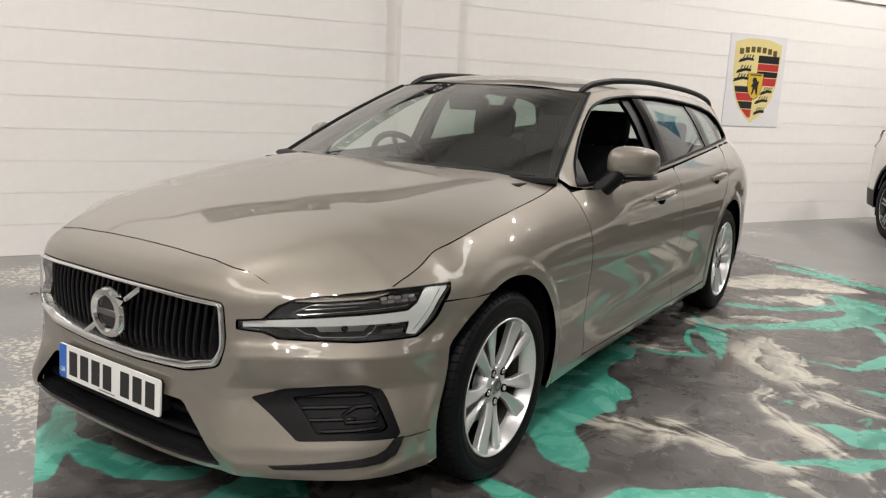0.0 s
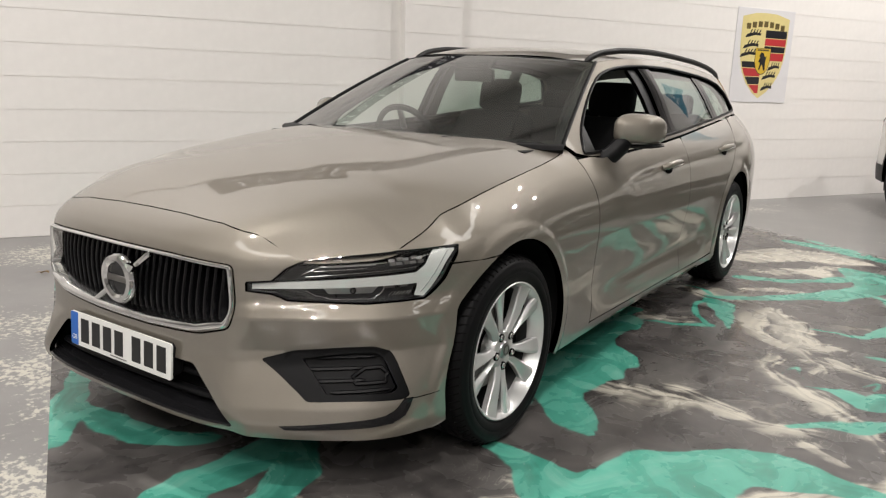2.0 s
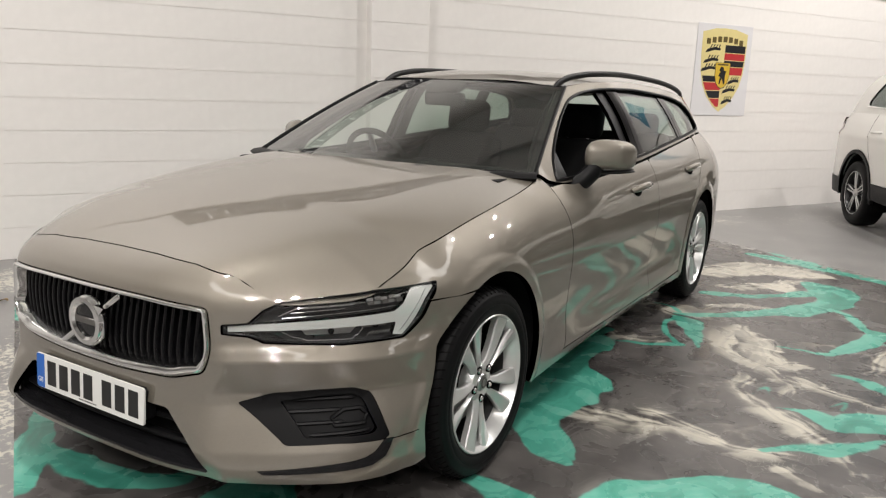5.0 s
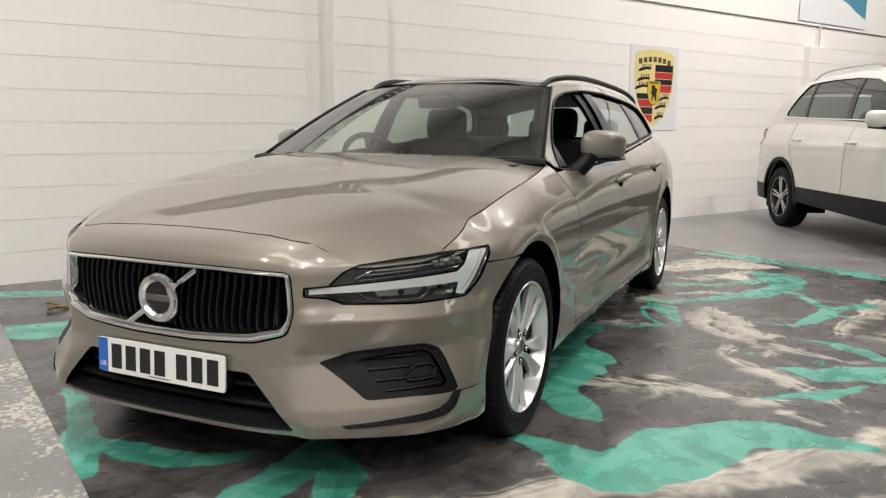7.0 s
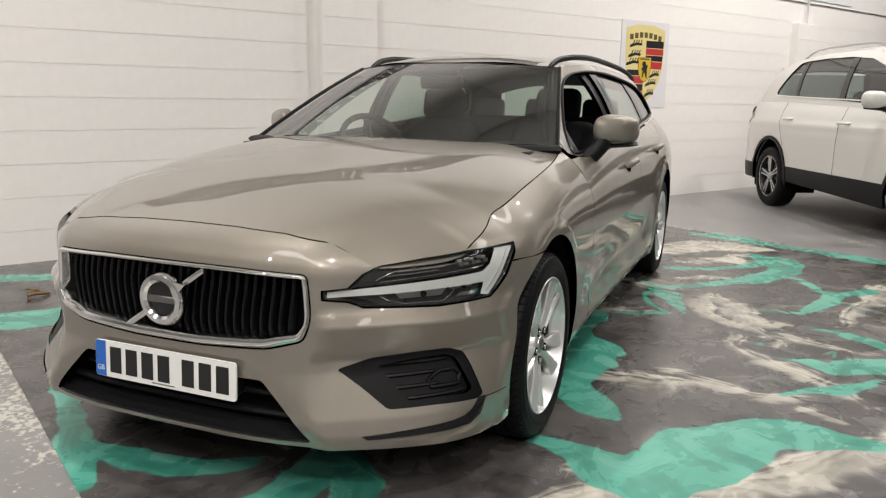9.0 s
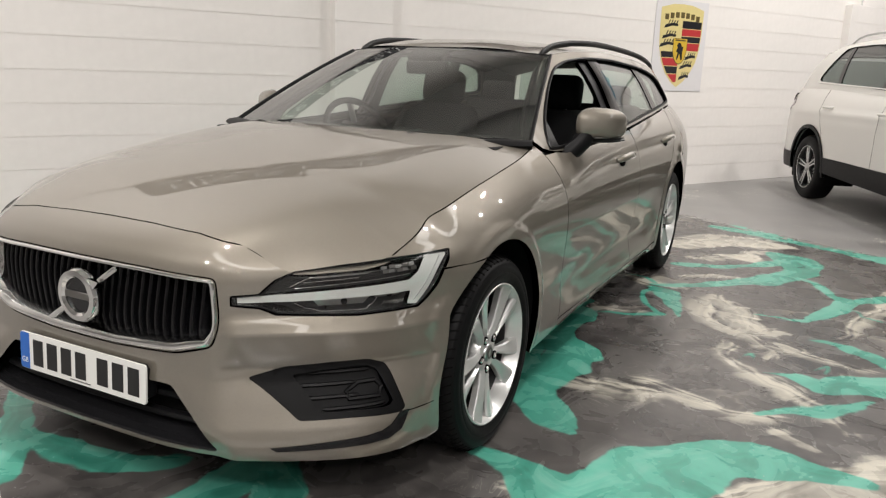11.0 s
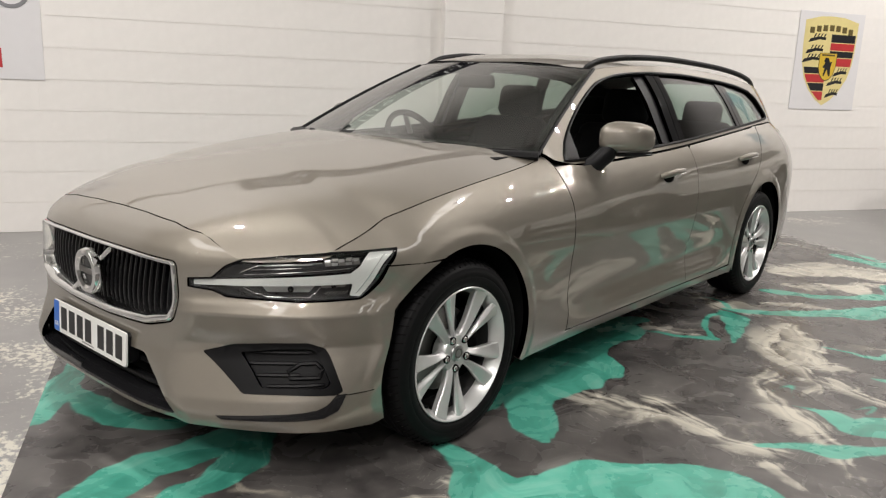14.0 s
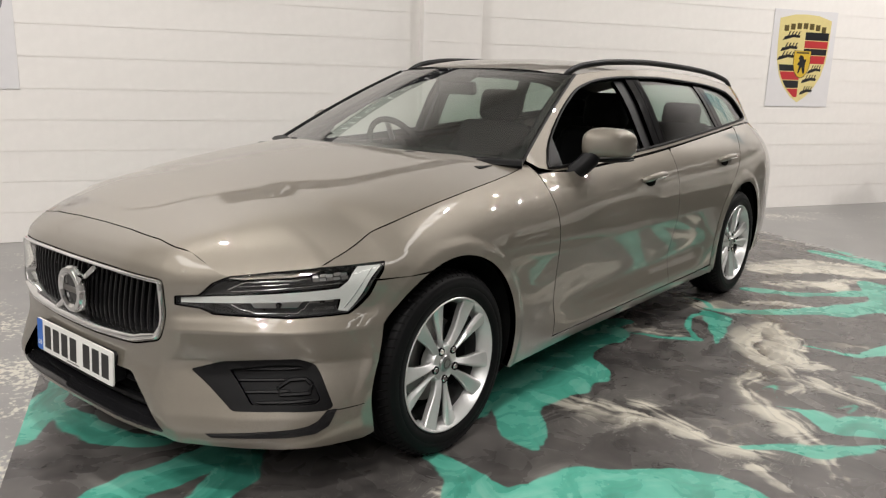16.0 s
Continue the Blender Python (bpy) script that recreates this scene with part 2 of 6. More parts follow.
PAINT = car_paint("champagne_paint", (0.180, 0.162, 0.133), (0.276, 0.248, 0.204))
WHITE_PAINT = plain("white_paint", (0.68, 0.665, 0.63), 0.3, coat=1.0)
BLACK_PLASTIC = plain("black_plastic", (0.0055, 0.0055, 0.006), 0.45, grain=0.1, scale=300, bump=0.1, spec=0.18)
GRILLE_BLACK = plain("grille_black", (0.003, 0.003, 0.0036), 0.26, spec=0.25)
GLOSS_BLACK = plain("gloss_black", (0.01, 0.01, 0.011), 0.08)
DARK = plain("dark_liner", (0.004, 0.004, 0.004), 0.9, spec=0.1)
RUBBER = plain("tyre_rubber", (0.0042, 0.0042, 0.0046), 0.55, grain=0.15, scale=60, bump=0.15, spec=0.15)
CHROME = plain("chrome", (0.82, 0.82, 0.81), 0.07, 1.0)
ALLOY = plain("silver_alloy", (0.70, 0.70, 0.69), 0.30, 0.55, grain=0.03, scale=30, coat=0.5)
DISC = plain("brake_disc", (0.25, 0.24, 0.23), 0.45, 1.0, grain=0.1, scale=50)
FABRIC = plain("dark_upholstery", (0.006, 0.006, 0.0066), 0.85, grain=0.15, scale=60, spec=0.2)
TRIM_INT = plain("dark_trim", (0.006, 0.006, 0.0066), 0.65, grain=0.1, scale=60, spec=0.2)
WIND_GLASS = glass("windscreen_glass", (0.70, 0.80, 0.73), base=0.27)
SIDE_GLASS = glass("side_glass", (0.62, 0.72, 0.67))
LAMP_GLASS = glass("lamp_glass", (0.93, 0.94, 0.94))
PLATE_WHITE = plain("plate_white", (0.78, 0.78, 0.75), 0.35)
PLATE_BLUE = plain("plate_blue", (0.02, 0.13, 0.5), 0.35)
PLATE_BLACK = plain("plate_black", (0.012, 0.012, 0.012), 0.4)
LIGHT_GUIDE = plain("light_guide", (0.72, 0.74, 0.71), 0.25, 0.1, grain=0.04, scale=90, coat=0.8)
TAIL_LENS = plain("smoked_amber_lens", (0.34, 0.13, 0.06), 0.15, coat=0.8)
RED_LENS = plain("red_lens", (0.55, 0.06, 0.05), 0.12, coat=0.8)
WALL_PAINT = plain("white_masonry_paint", (0.80, 0.775, 0.745), 0.62, grain=0.03, scale=16, bump=0.25)
CLADDING = plain("white_cladding", (0.80, 0.78, 0.755), 0.5, grain=0.02, scale=6)


def worn_concrete():
    """Grey floor with pale flecks where old paint is left."""
    m, n, l, b = nodes_of("worn_concrete")
    co = n.new("ShaderNodeTexCoord")
    base, fleck, big = (n.new("ShaderNodeTexNoise") for _ in range(3))
    for t, s, d in ((base, 1.6, 8), (fleck, 34, 10), (big, 1.1, 3)):
        t.inputs["Scale"].default_value, t.inputs["Detail"].default_value = s, d
        t.inputs["Roughness"].default_value = 0.65
        l.new(co.outputs["Object"], t.inputs["Vector"])
    ramp = n.new("ShaderNodeValToRGB")
    ramp.color_ramp.elements[0].position, ramp.color_ramp.elements[1].position = 0.3, 0.7
    ramp.color_ramp.elements[0].color, ramp.color_ramp.elements[1].color = (0.185, 0.18, 0.176, 1), (0.282, 0.277, 0.268, 1)
    l.new(base.outputs[0], ramp.inputs[0])
    add = n.new("ShaderNodeMath")
    add.operation = "MULTIPLY"
    l.new(fleck.outputs[0], add.inputs[0])
    l.new(big.outputs[0], add.inputs[1])
    # old cream paint is left thickest along the border of the poured finish
    along, band_, more = n.new("ShaderNodeVectorMath"), n.new("ShaderNodeMapRange"), n.new("ShaderNodeMath")
    along.operation, more.operation = "DOT_PRODUCT", "ADD"
    along.inputs[1].default_value = (math.cos(radians(60.35)), math.sin(radians(60.35)), 0)
    l.new(co.outputs["Object"], along.inputs[0])
    for i_, q in enumerate((-0.95, -0.15, 0.0, 0.062)):
        band_.inputs[i_ + 1].default_value = q
    l.new(along.outputs["Value"], band_.inputs[0])
    far_, both_ = n.new("ShaderNodeMapRange"), n.new("ShaderNodeMath")
    both_.operation = "MULTIPLY"
    for i_, q in enumerate((0.5, 2.5, 1.0, 0.0)):
        far_.inputs[i_ + 1].default_value = q
    l.new(along.outputs["Value"], far_.inputs[0])
    l.new(band_.outputs[0], both_.inputs[0])
    l.new(far_.outputs[0], both_.inputs[1])
    l.new(add.outputs[0], more.inputs[0])
    l.new(both_.outputs[0], more.inputs[1])
    cut = n.new("ShaderNodeMapRange")
    cut.inputs[1].default_value, cut.inputs[2].default_value = 0.330, 0.375
    l.new(more.outputs[0], cut.inputs[0])
    mix = n.new("ShaderNodeMix")
    mix.data_type = "RGBA"
    l.new(cut.outputs[0], mix.inputs["Factor"])
    l.new(ramp.outputs[0], mix.inputs["A"])
    mix.inputs["B"].default_value = (0.56, 0.54, 0.47, 1)
    l.new(mix.outputs["Result"], b.inputs["Base Color"])
    rr = n.new("ShaderNodeMapRange")
    rr.inputs[3].default_value, rr.inputs[4].default_value = 0.28, 0.5
    l.new(base.outputs[0], rr.inputs[0])
    l.new(rr.outputs[0], b.inputs["Roughness"])
    bp = n.new("ShaderNodeBump")
    bp.inputs["Strength"].default_value, bp.inputs["Distance"].default_value = 0.2, 0.003
    l.new(cut.outputs[0], bp.inputs["Height"])
    l.new(bp.outputs[0], b.inputs["Normal"])
    return m


def poured_resin():
    """The pour: its pigments lie in the mesh's attributes, streaked along by noise."""
    m, n, l, b = nodes_of("poured_resin")
    co = n.new("ShaderNodeTexCoord")

    def noise_tex(scale, detail, dist=0.0):
        t = n.new("ShaderNodeTexNoise")
        t.inputs["Scale"].default_value, t.inputs["Detail"].default_value, t.inputs["Distortion"].default_value = scale, detail, dist
        l.new(co.outputs["Object"], t.inputs["Vector"])
        return t

    def attr(name):
        a = n.new("ShaderNodeAttribute")
        a.attribute_name = name
        return a.outputs["Fac"]

    def mix(fac, a, bb):
        x = n.new("ShaderNodeMix")
        x.data_type = "RGBA"
        for sock, v in (("Factor", fac), ("A", a), ("B", bb)):
            if isinstance(v, tuple):
                x.inputs[sock].default_value = (*v, 1)
            elif isinstance(v, float):
                x.inputs[sock].default_value = v
            else:
                l.new(v, x.inputs[sock])
        return x.outputs["Result"]

    def remap(v, a, bb, c=0.0, d=1.0):
        r = n.new("ShaderNodeMapRange")
        for i_, q in enumerate((a, bb, c, d)):
            r.inputs[i_ + 1].default_value = q
        l.new(v, r.inputs[0])
        return r.outputs[0]

    def times(a, bb):
        x = n.new("ShaderNodeMath")
        x.operation = "MULTIPLY"
        l.new(a, x.inputs[0])
        l.new(bb, x.inputs[1])
        return x.outputs[0]

    def combed(along, across, scale):
        """Noise drawn out along a swirl."""
        c = n.new("ShaderNodeCombineXYZ")
        l.new(remap(attr(along), 0.0, 1.0, 0.0, 4.0), c.inputs[0])
        l.new(remap(attr(across), 0.0, 1.0, 0.0, scale), c.inputs[1])
        t = n.new("ShaderNodeTexNoise")
        t.inputs["Scale"].default_value, t.inputs["Detail"].default_value, t.inputs["Distortion"].default_value = 1.0, 8, 1.1
        l.new(c.outputs[0], t.inputs["Vector"])
        return t.outputs[0]

    def plus(a, bb):
        x = n.new("ShaderNodeMath")
        x.operation = "ADD"
        l.new(a, x.inputs[0])
        l.new(bb, x.inputs[1])
        return x.outputs[0]

    marble, fine, brush = noise_tex(2.6, 7, 1.6), noise_tex(34, 6), noise_tex(5.5, 7, 1.0)
    c_comb, g_comb = combed("cream_along", "cream_across", 10.0), combed("green_along", "green_across", 12.0)
    c_comb = remap(plus(c_comb, remap(brush.outputs[0], 0.0, 1.0, 0.0, 0.45)), 0.0, 1.45)
    g_comb = remap(plus(g_comb, remap(brush.outputs[0], 0.0, 1.0, 0.0, 0.5)), 0.0, 1.5)
    dark = mix(remap(marble.outputs[0], 0.35, 0.68), (0.040, 0.037, 0.036), (0.105, 0.097, 0.092))
    dark = mix(times(attr("haze"), remap(brush.outputs[0], 0.4, 0.7)), dark, (0.17, 0.16, 0.15))
    dark = mix(times(attr("wisp"), remap(brush.outputs[0], 0.35, 0.65)), dark, (0.36, 0.33, 0.27))
    cr = mix(remap(c_comb, 0.40, 0.56), (0.21, 0.20, 0.175), (0.54, 0.51, 0.43))
    dark = mix(times(remap(g_comb, 0.52, 0.70), remap(attr("green_near"), 0.0, 1.0, 0.0, 0.55)), dark, (0.30, 0.30, 0.27))
    col = mix(remap(plus(attr("cream"), remap(c_comb, 0.25, 0.75, -0.8, 0.8)), 0.30, 0.56), dark, cr)
    gr = mix(remap(brush.outputs[0], 0.36, 0.66), (0.048, 0.28, 0.205), (0.105, 0.40, 0.305))
    gr = mix(remap(g_comb, 0.52, 0.64, 0.0, 0.6), gr, (0.27, 0.52, 0.43))
    gr = mix(remap(g_comb, 0.48, 0.38, 0.0, 0.7), gr, (0.030, 0.165, 0.125))
    col = mix(remap(plus(attr("green"), remap(g_comb, 0.25, 0.75, -0.35, 0.35)), 0.44, 0.60), col, gr)
    swirl = noise_tex(1.7, 5, 3.2)
    off = n.new("ShaderNodeMath")
    off.operation = "PINGPONG"
    off.inputs[1].default_value = 0.045
    l.new(swirl.outputs[0], off.inputs[0])
    vein = times(remap(off.outputs[0], 0.007, 0.002), attr("near"))
    col = mix(times(vein, remap(brush.outputs[0], 0.46, 0.60, 0.0, 0.5)), col, (0.42, 0.41, 0.36))
    rag = remap(plus(attr("rim"), remap(brush.outputs[0], 0.3, 0.7, -0.12, 0.12)), 0.08, 0.05)
    col = mix(times(rag, remap(fine.outputs[0], 0.35, 0.5)), col, (0.30, 0.29, 0.275))
    speck = n.new("ShaderNodeTexVoronoi")
    speck.inputs["Scale"].default_value = 26
    l.new(co.outputs["Object"], speck.inputs["Vector"])
    sp = remap(speck.outputs["Distance"], 0.07, 0.04)
    col = mix(times(sp, remap(marble.outputs[0], 0.5, 0.6)), col, (0.45, 0.45, 0.42))
    l.new(col, b.inputs["Base Color"])
    l.new(remap(brush.outputs[0], 0.3, 0.7, 0.20, 0.34), b.inputs["Roughness"])
    bp = n.new("ShaderNodeBump")
    bp.inputs["Strength"].default_value, bp.inputs["Distance"].default_value = 0.12, 0.004
    l.new(brush.outputs[0], bp.inputs["Height"])
    l.new(bp.outputs[0], b.inputs["Normal"])
    return m


CONCRETE = worn_concrete()
POURED = poured_resin()
CEILING = plain("ceiling_sheet", (0.62, 0.62, 0.61), 0.6, grain=0.04, scale=3)
POSTER = plain("poster_board", (0.70, 0.69, 0.70), 0.35, grain=0.02, scale=12)
GOLD = plain("gold_print", (0.70, 0.60, 0.27), 0.35, grain=0.05, scale=20)
GOLD_DEEP = plain("deep_gold_print", (0.62, 0.42, 0.04), 0.35)
CREST_BLACK = plain("black_print", (0.015, 0.015, 0.018), 0.35)
CREST_RED = plain("red_print", (0.48, 0.035, 0.04), 0.35)
CREST_BROWN = plain("dark_gold_print", (0.12, 0.09, 0.03), 0.35)
RING_GREY = plain("grey_print", (0.20, 0.20, 0.21), 0.35)
SIGN_BLACK = plain("black_sign", (0.012, 0.012, 0.018), 0.3)
SIGN_WHITE = plain("white_print", (0.75, 0.75, 0.75), 0.4)
BANNER_BLUE = plain("blue_print", (0.08, 0.26, 0.36), 0.45, grain=0.1, scale=4)
STEEL = plain("painted_steel", (0.55, 0.55, 0.54), 0.45, grain=0.05, scale=20)
HEADLINER = plain("pale_headliner", (0.22, 0.215, 0.20), 0.9, grain=0.05, scale=200)
LENS_DARK = plain("lamp_housing", (0.055, 0.056, 0.058), 0.25)
SATIN = plain("satin_metal", (0.5, 0.5, 0.5), 0.3, 1.0)
MIRROR = plain("mirror_glass", (0.9, 0.9, 0.9), 0.01, 1.0)
# grey of the added unseen walls, chosen for bounce and reflections
UNSEEN_WALL = plain("unseen_grey_wall", (0.31, 0.305, 0.30), 0.6, grain=0.06, scale=2)
PRIVACY = glass("tinted_glass", (0.30, 0.36, 0.34))
ALLOY_DARK = plain("dark_alloy", (0.05, 0.05, 0.052), 0.35, 0.6)
BARREL = plain("dull_alloy_barrel", (0.05, 0.05, 0.05), 0.5, 0.4)
LEAF = plain("dry_leaf_brown", (0.36, 0.25, 0.13), 0.8, grain=0.25, scale=40)

# ---------------------------------------------------------------- the showroom
def mesh_box(name, w, d, h, mat, r=0.0):
    bm = box(w, d, h, r, 1)
    me = bpy.data.meshes.new(name)
    bm.to_mesh(me)
    bm.free()
    me.materials.append(mat)
    return me


WALL = pose(-1.212, 5.455, 0, 0, 0, 60.35)      # x along the block wall, y into it


def slab(name, w, d, h, at, mat, m=None, label="", r=0.0):
    ob = part(name, box(w, d, h, r, 1, at), mat, None, label, m, smooth=False)
    return tagged(ob, kind="structure")


COURSE, TOP = 0.2285, 2.565
slab("floor", 44, 40, 0.2, (2, 2, -0.1), CONCRETE, label="grey worn concrete showroom floor")
slab("wall_north", 30, 0.2, TOP, (1, 0.1007, TOP / 2), WALL_PAINT, WALL, "white painted concrete block wall")
slab("wall_upper", 30, 0.16, 3.6, (1, 0.055, TOP + 1.806), CLADDING, WALL, "white sheet cladding above the block wall")
# three walls out of view, added to bounce light back on the car
slab("wall_south", 30, 0.2, 6.0, (1, -14.0, 3.0), UNSEEN_WALL, WALL, "unseen plain grey wall, added to set the bounced light")
slab("wall_west", 0.2, 14.0, 6.0, (-13.9, -7, 3.0), UNSEEN_WALL, WALL, "unseen plain grey wall, added to set the bounced light")
slab("wall_east", 0.2, 14.0, 6.0, (15.9, -7, 3.0), UNSEEN_WALL, WALL, "unseen plain grey wall, added to set the bounced light")
slab("ceiling", 30, 14.4, 0.2, (1, -7, 6.1), CEILING, WALL, "pale sheet ceiling")
for s0 in (-1.63, 5.85):
    pier = part("pier", box(0.54, 0.105, 2.27, 0.004, 1, (s0 + 0.27, -0.050, 1.135)), WALL_PAINT, None, "white painted block pier", WALL, smooth=False)
    tagged(pier, kind="structure")
    for k in range(1, 10):
        put("joint", mesh_box("joint", 0.545, 0.004, 0.004, WALL_PAINT), pier, m=pose(s0 + 0.27, -0.1035, k * COURSE))
    tagged(part("conduit", tube([(s0 + 0.30, -0.05, 2.27), (s0 + 0.30, -0.05, 2.60)], 0.012), STEEL, None, "thin grey steel conduit above the pier", WALL), category="conduit")


# ---- lamps
LIGHT_PANEL = lit("lit_diffuser", (1.0, 0.95, 0.88), 30.0)
POWER = 126
first = None
# High bays out of view; those at -6.5, 1.3 and 5.8 are added fill.
for s0, rows_ in ((-8.4, (3.8, 7.6, 11.4)), (-4.5, (2.6, 7.0, 11.0)), (-6.5, (9.0,)), (1.3, (3.2,)), (3.8, (2.4,)), (7.6, (2.6,)), (5.8, (3.4,))):
    for t0 in rows_:
        m = WALL @ pose(s0, -t0, 5.55)
        if first is None:
            first = thing("unseen_high_bay", "out-of-view round white high-bay LED light on a chain, some added for fill", "light", "ceiling lights", m)
            part("heat_sink", lathe([(0.0, 0.20), (0.06, 0.20), (0.08, 0.14), (0.09, 0.05), (0.092, 0.0), (0.075, -0.005)], 32, "z"), STEEL, first)
            part("diffuser", lathe([(0.0, 0.004), (0.075, 0.004)], 32, "z"), LIGHT_PANEL, first, "glowing white diffuser")
            part("chain", tube([(0, 0, 0.2), (0, 0, 0.44)], 0.006), STEEL, first)
            a = bpy.data.lights.new("lamp", "AREA")
            a.shape, a.size, a.energy, a.color = "DISK", 0.13, POWER, (1.0, 0.948, 0.912)
            put("lamp", a, first, m=pose(0, 0, -0.012))
        else:
            copy_thing(first, m)
# rooflights between the lamp rows
ROOFLIGHT = lit("rooflight_sheet", (1.0, 0.97, 0.93), 2.3)
for s0 in (-6.4, 1.5):
    tagged(part("rooflight", box(0.8, 10.8, 0.02, 0, 1, (s0, -8.2, 5.985)), ROOFLIGHT, None, "pale translucent rooflight strip", WALL, smooth=False), kind="structure")
# purlins under the ceiling
for t0 in (1.6, 3.6, 5.6, 7.6, 9.6, 11.6):
    tagged(part("purlin", box(29.6, 0.08, 0.18, 0.004, 1, (1, -t0, 5.88)), STEEL, None, "pale grey steel purlin under the ceiling", WALL, smooth=False), kind="structure")


# ---- poured floor finish: dark grey with green and cream swirls
def stroke(field, gs, gt, pts, soft=0.02, along=None):
    """Lays a swirl of (along the wall, out from it, half width) into a field, with its own coordinates."""
    p = np.array(pts, float)
    k = np.arange(len(p))
    u = np.linspace(0, len(p) - 1, 12 * len(p))
    path = np.stack([curve(*zip(k, p[:, i]))(u) for i in range(3)], 1)
    run = np.gradient(path[:, :2], axis=0)
    length = np.concatenate([[0], np.cumsum(np.hypot(*np.diff(path[:, :2], axis=0).T))]) + 3.7 * pts[0][0]
    lo, hi = path[:, :2].min(0) - 0.5, path[:, :2].max(0) + 0.5
    box_ = (gs > lo[0]) & (gs < hi[0]) & (gt > lo[1]) & (gt < hi[1])
    d = np.full(box_.sum(), -9.0)
    al, ac = np.zeros_like(d), np.zeros_like(d)
    for (s_, t_, w_), (rs, rt), ln in zip(path, run, length):
        ds, dt = gs[box_] - s_, gt[box_] - t_
        new_d = w_ - np.hypot(ds, dt)
        nearer = new_d > d
        d[nearer] = new_d[nearer]
        h = math.hypot(rs, rt) + 1e-9
        al[nearer] = ln + ((ds * rs + dt * rt) / h)[nearer]
        ac[nearer] = ((ds * rt - dt * rs) / h)[nearer]
    value = np.clip(d / soft * 0.5 + 0.5, 0, 1)
    depth = np.where(d > -0.25, d, -9)
    if along is not None:
        best = along[2]
        wins = depth > best[box_]
        for f, g in ((along[0], al), (along[1], ac), (along[2], depth)):
            q = f[box_]
            q[wins] = g[wins]
            f[box_] = q
    field[box_] = np.maximum(field[box_], value)


def waves(gs, gt, seed, scale, n=7):
    rng = np.random.default_rng(seed)
    out = np.zeros_like(gs)
    for i in range(n):
        f = scale * 1.65 ** (i / 1.6)
        a, ph = rng.uniform(0, 2 * math.pi), rng.uniform(0, 6.28, 2)
        out += np.sin(f * (gs * math.cos(a) + gt * math.sin(a)) + ph[0] + 1.3 * np.sin(0.7 * f * (gt * math.cos(a) - gs * math.sin(a)) + ph[1])) / (1.35 ** i)
    return out / 2.5


GREEN_NEAR = [
    [(-1.5, 2.98, 0.08), (-1.95, 3.14, 0.13), (-2.4, 3.52, 0.14), (-2.72, 3.78, 0.1), (-2.85, 3.9, 0.04)],
    [(-1.62, 3.14, 0.1), (-1.98, 3.34, 0.12), (-2.04, 3.56, 0.13), (-2.44, 3.77, 0.11), (-2.59, 4.0, 0.11), (-2.64, 4.17, 0.03)],
    [(-3.0, 4.06, 0.02), (-2.97, 4.25, 0.07), (-2.95, 4.44, 0.14), (-2.85, 4.54, 0.15), (-2.6, 4.53, 0.17), (-2.36, 4.54, 0.13), (-2.21, 4.63, 0.12), (-2.14, 4.76, 0.08), (-2.04, 4.91, 0.04)],
    [(-1.88, 4.4, 0.02), (-1.73, 4.44, 0.035), (-1.61, 4.51, 0.04), (-1.49, 4.58, 0.03), (-1.36, 4.6, 0.01)],
    [(1.14, 2.39, 0.06), (1.26, 2.89, 0.09), (1.28, 3.38, 0.13), (1.28, 4.2, 0.1)],
]
GREEN_MID = [
    [(-1.2, 3.45, 0.012), (-1.03, 3.29, 0.045), (-0.88, 3.12, 0.05), (-0.85, 3.0, 0.035), (-1.01, 3.08, 0.022), (-1.21, 3.25, 0.02), (-1.25, 3.36, 0.03), (-1.38, 3.3, 0.025), (-1.51, 3.18, 0.012)],
    [(-0.79, 2.95, 0.03), (-0.6, 3.07, 0.05), (-0.32, 3.15, 0.07), (-0.02, 3.22, 0.1), (0.28, 3.2, 0.1), (0.6, 2.98, 0.14), (0.68, 2.8, 0.07)],
    [(-0.25, 2.65, 0.05), (-0.1, 2.81, 0.05), (0.14, 2.9, 0.05), (0.39, 2.95, 0.08)],
    [(-0.81, 2.66, 0.01), (-0.73, 2.78, 0.016), (-0.75, 2.91, 0.018)],
    [(1.34, 1.87, 0.02), (1.29, 2.21, 0.04), (1.27, 2.51, 0.03)],
]
GREEN_RIGHT = [
    [(0.2, 3.3, 0.03), (0.16, 3.42, 0.03), (-0.01, 3.61, 0.03), (-0.04, 3.72, 0.06), (-0.28, 3.78, 0.07), (-0.47, 3.82, 0.05), (-0.62, 3.83, 0.02), (-0.71, 3.73, 0.012), (-0.77, 3.62, 0.006)],
    [(-0.07, 3.73, 0.04), (0.05, 3.77, 0.05), (0.21, 3.81, 0.06)],
    [(-0.17, 3.84, 0.01), (-0.25, 3.96, 0.015), (-0.24, 4.04, 0.015)],
    [(-0.89, 4.0, 0.012), (-0.84, 4.11, 0.03), (-0.86, 4.24, 0.05), (-0.91, 4.39, 0.05)],
    [(-1.5, 4.14, 0.006), (-1.42, 4.22, 0.02), (-1.4, 4.3, 0.06), (-1.41, 4.4, 0.07), (-1.3, 4.45, 0.1), (-1.1, 4.56, 0.12)],
    [(-1.27, 4.28, 0.01), (-1.17, 4.26, 0.013), (-1.26, 4.33, 0.01)],
    [(-1.45, 4.02, 0.007), (-1.31, 3.98, 0.01), (-1.42, 4.1, 0.007)],
]
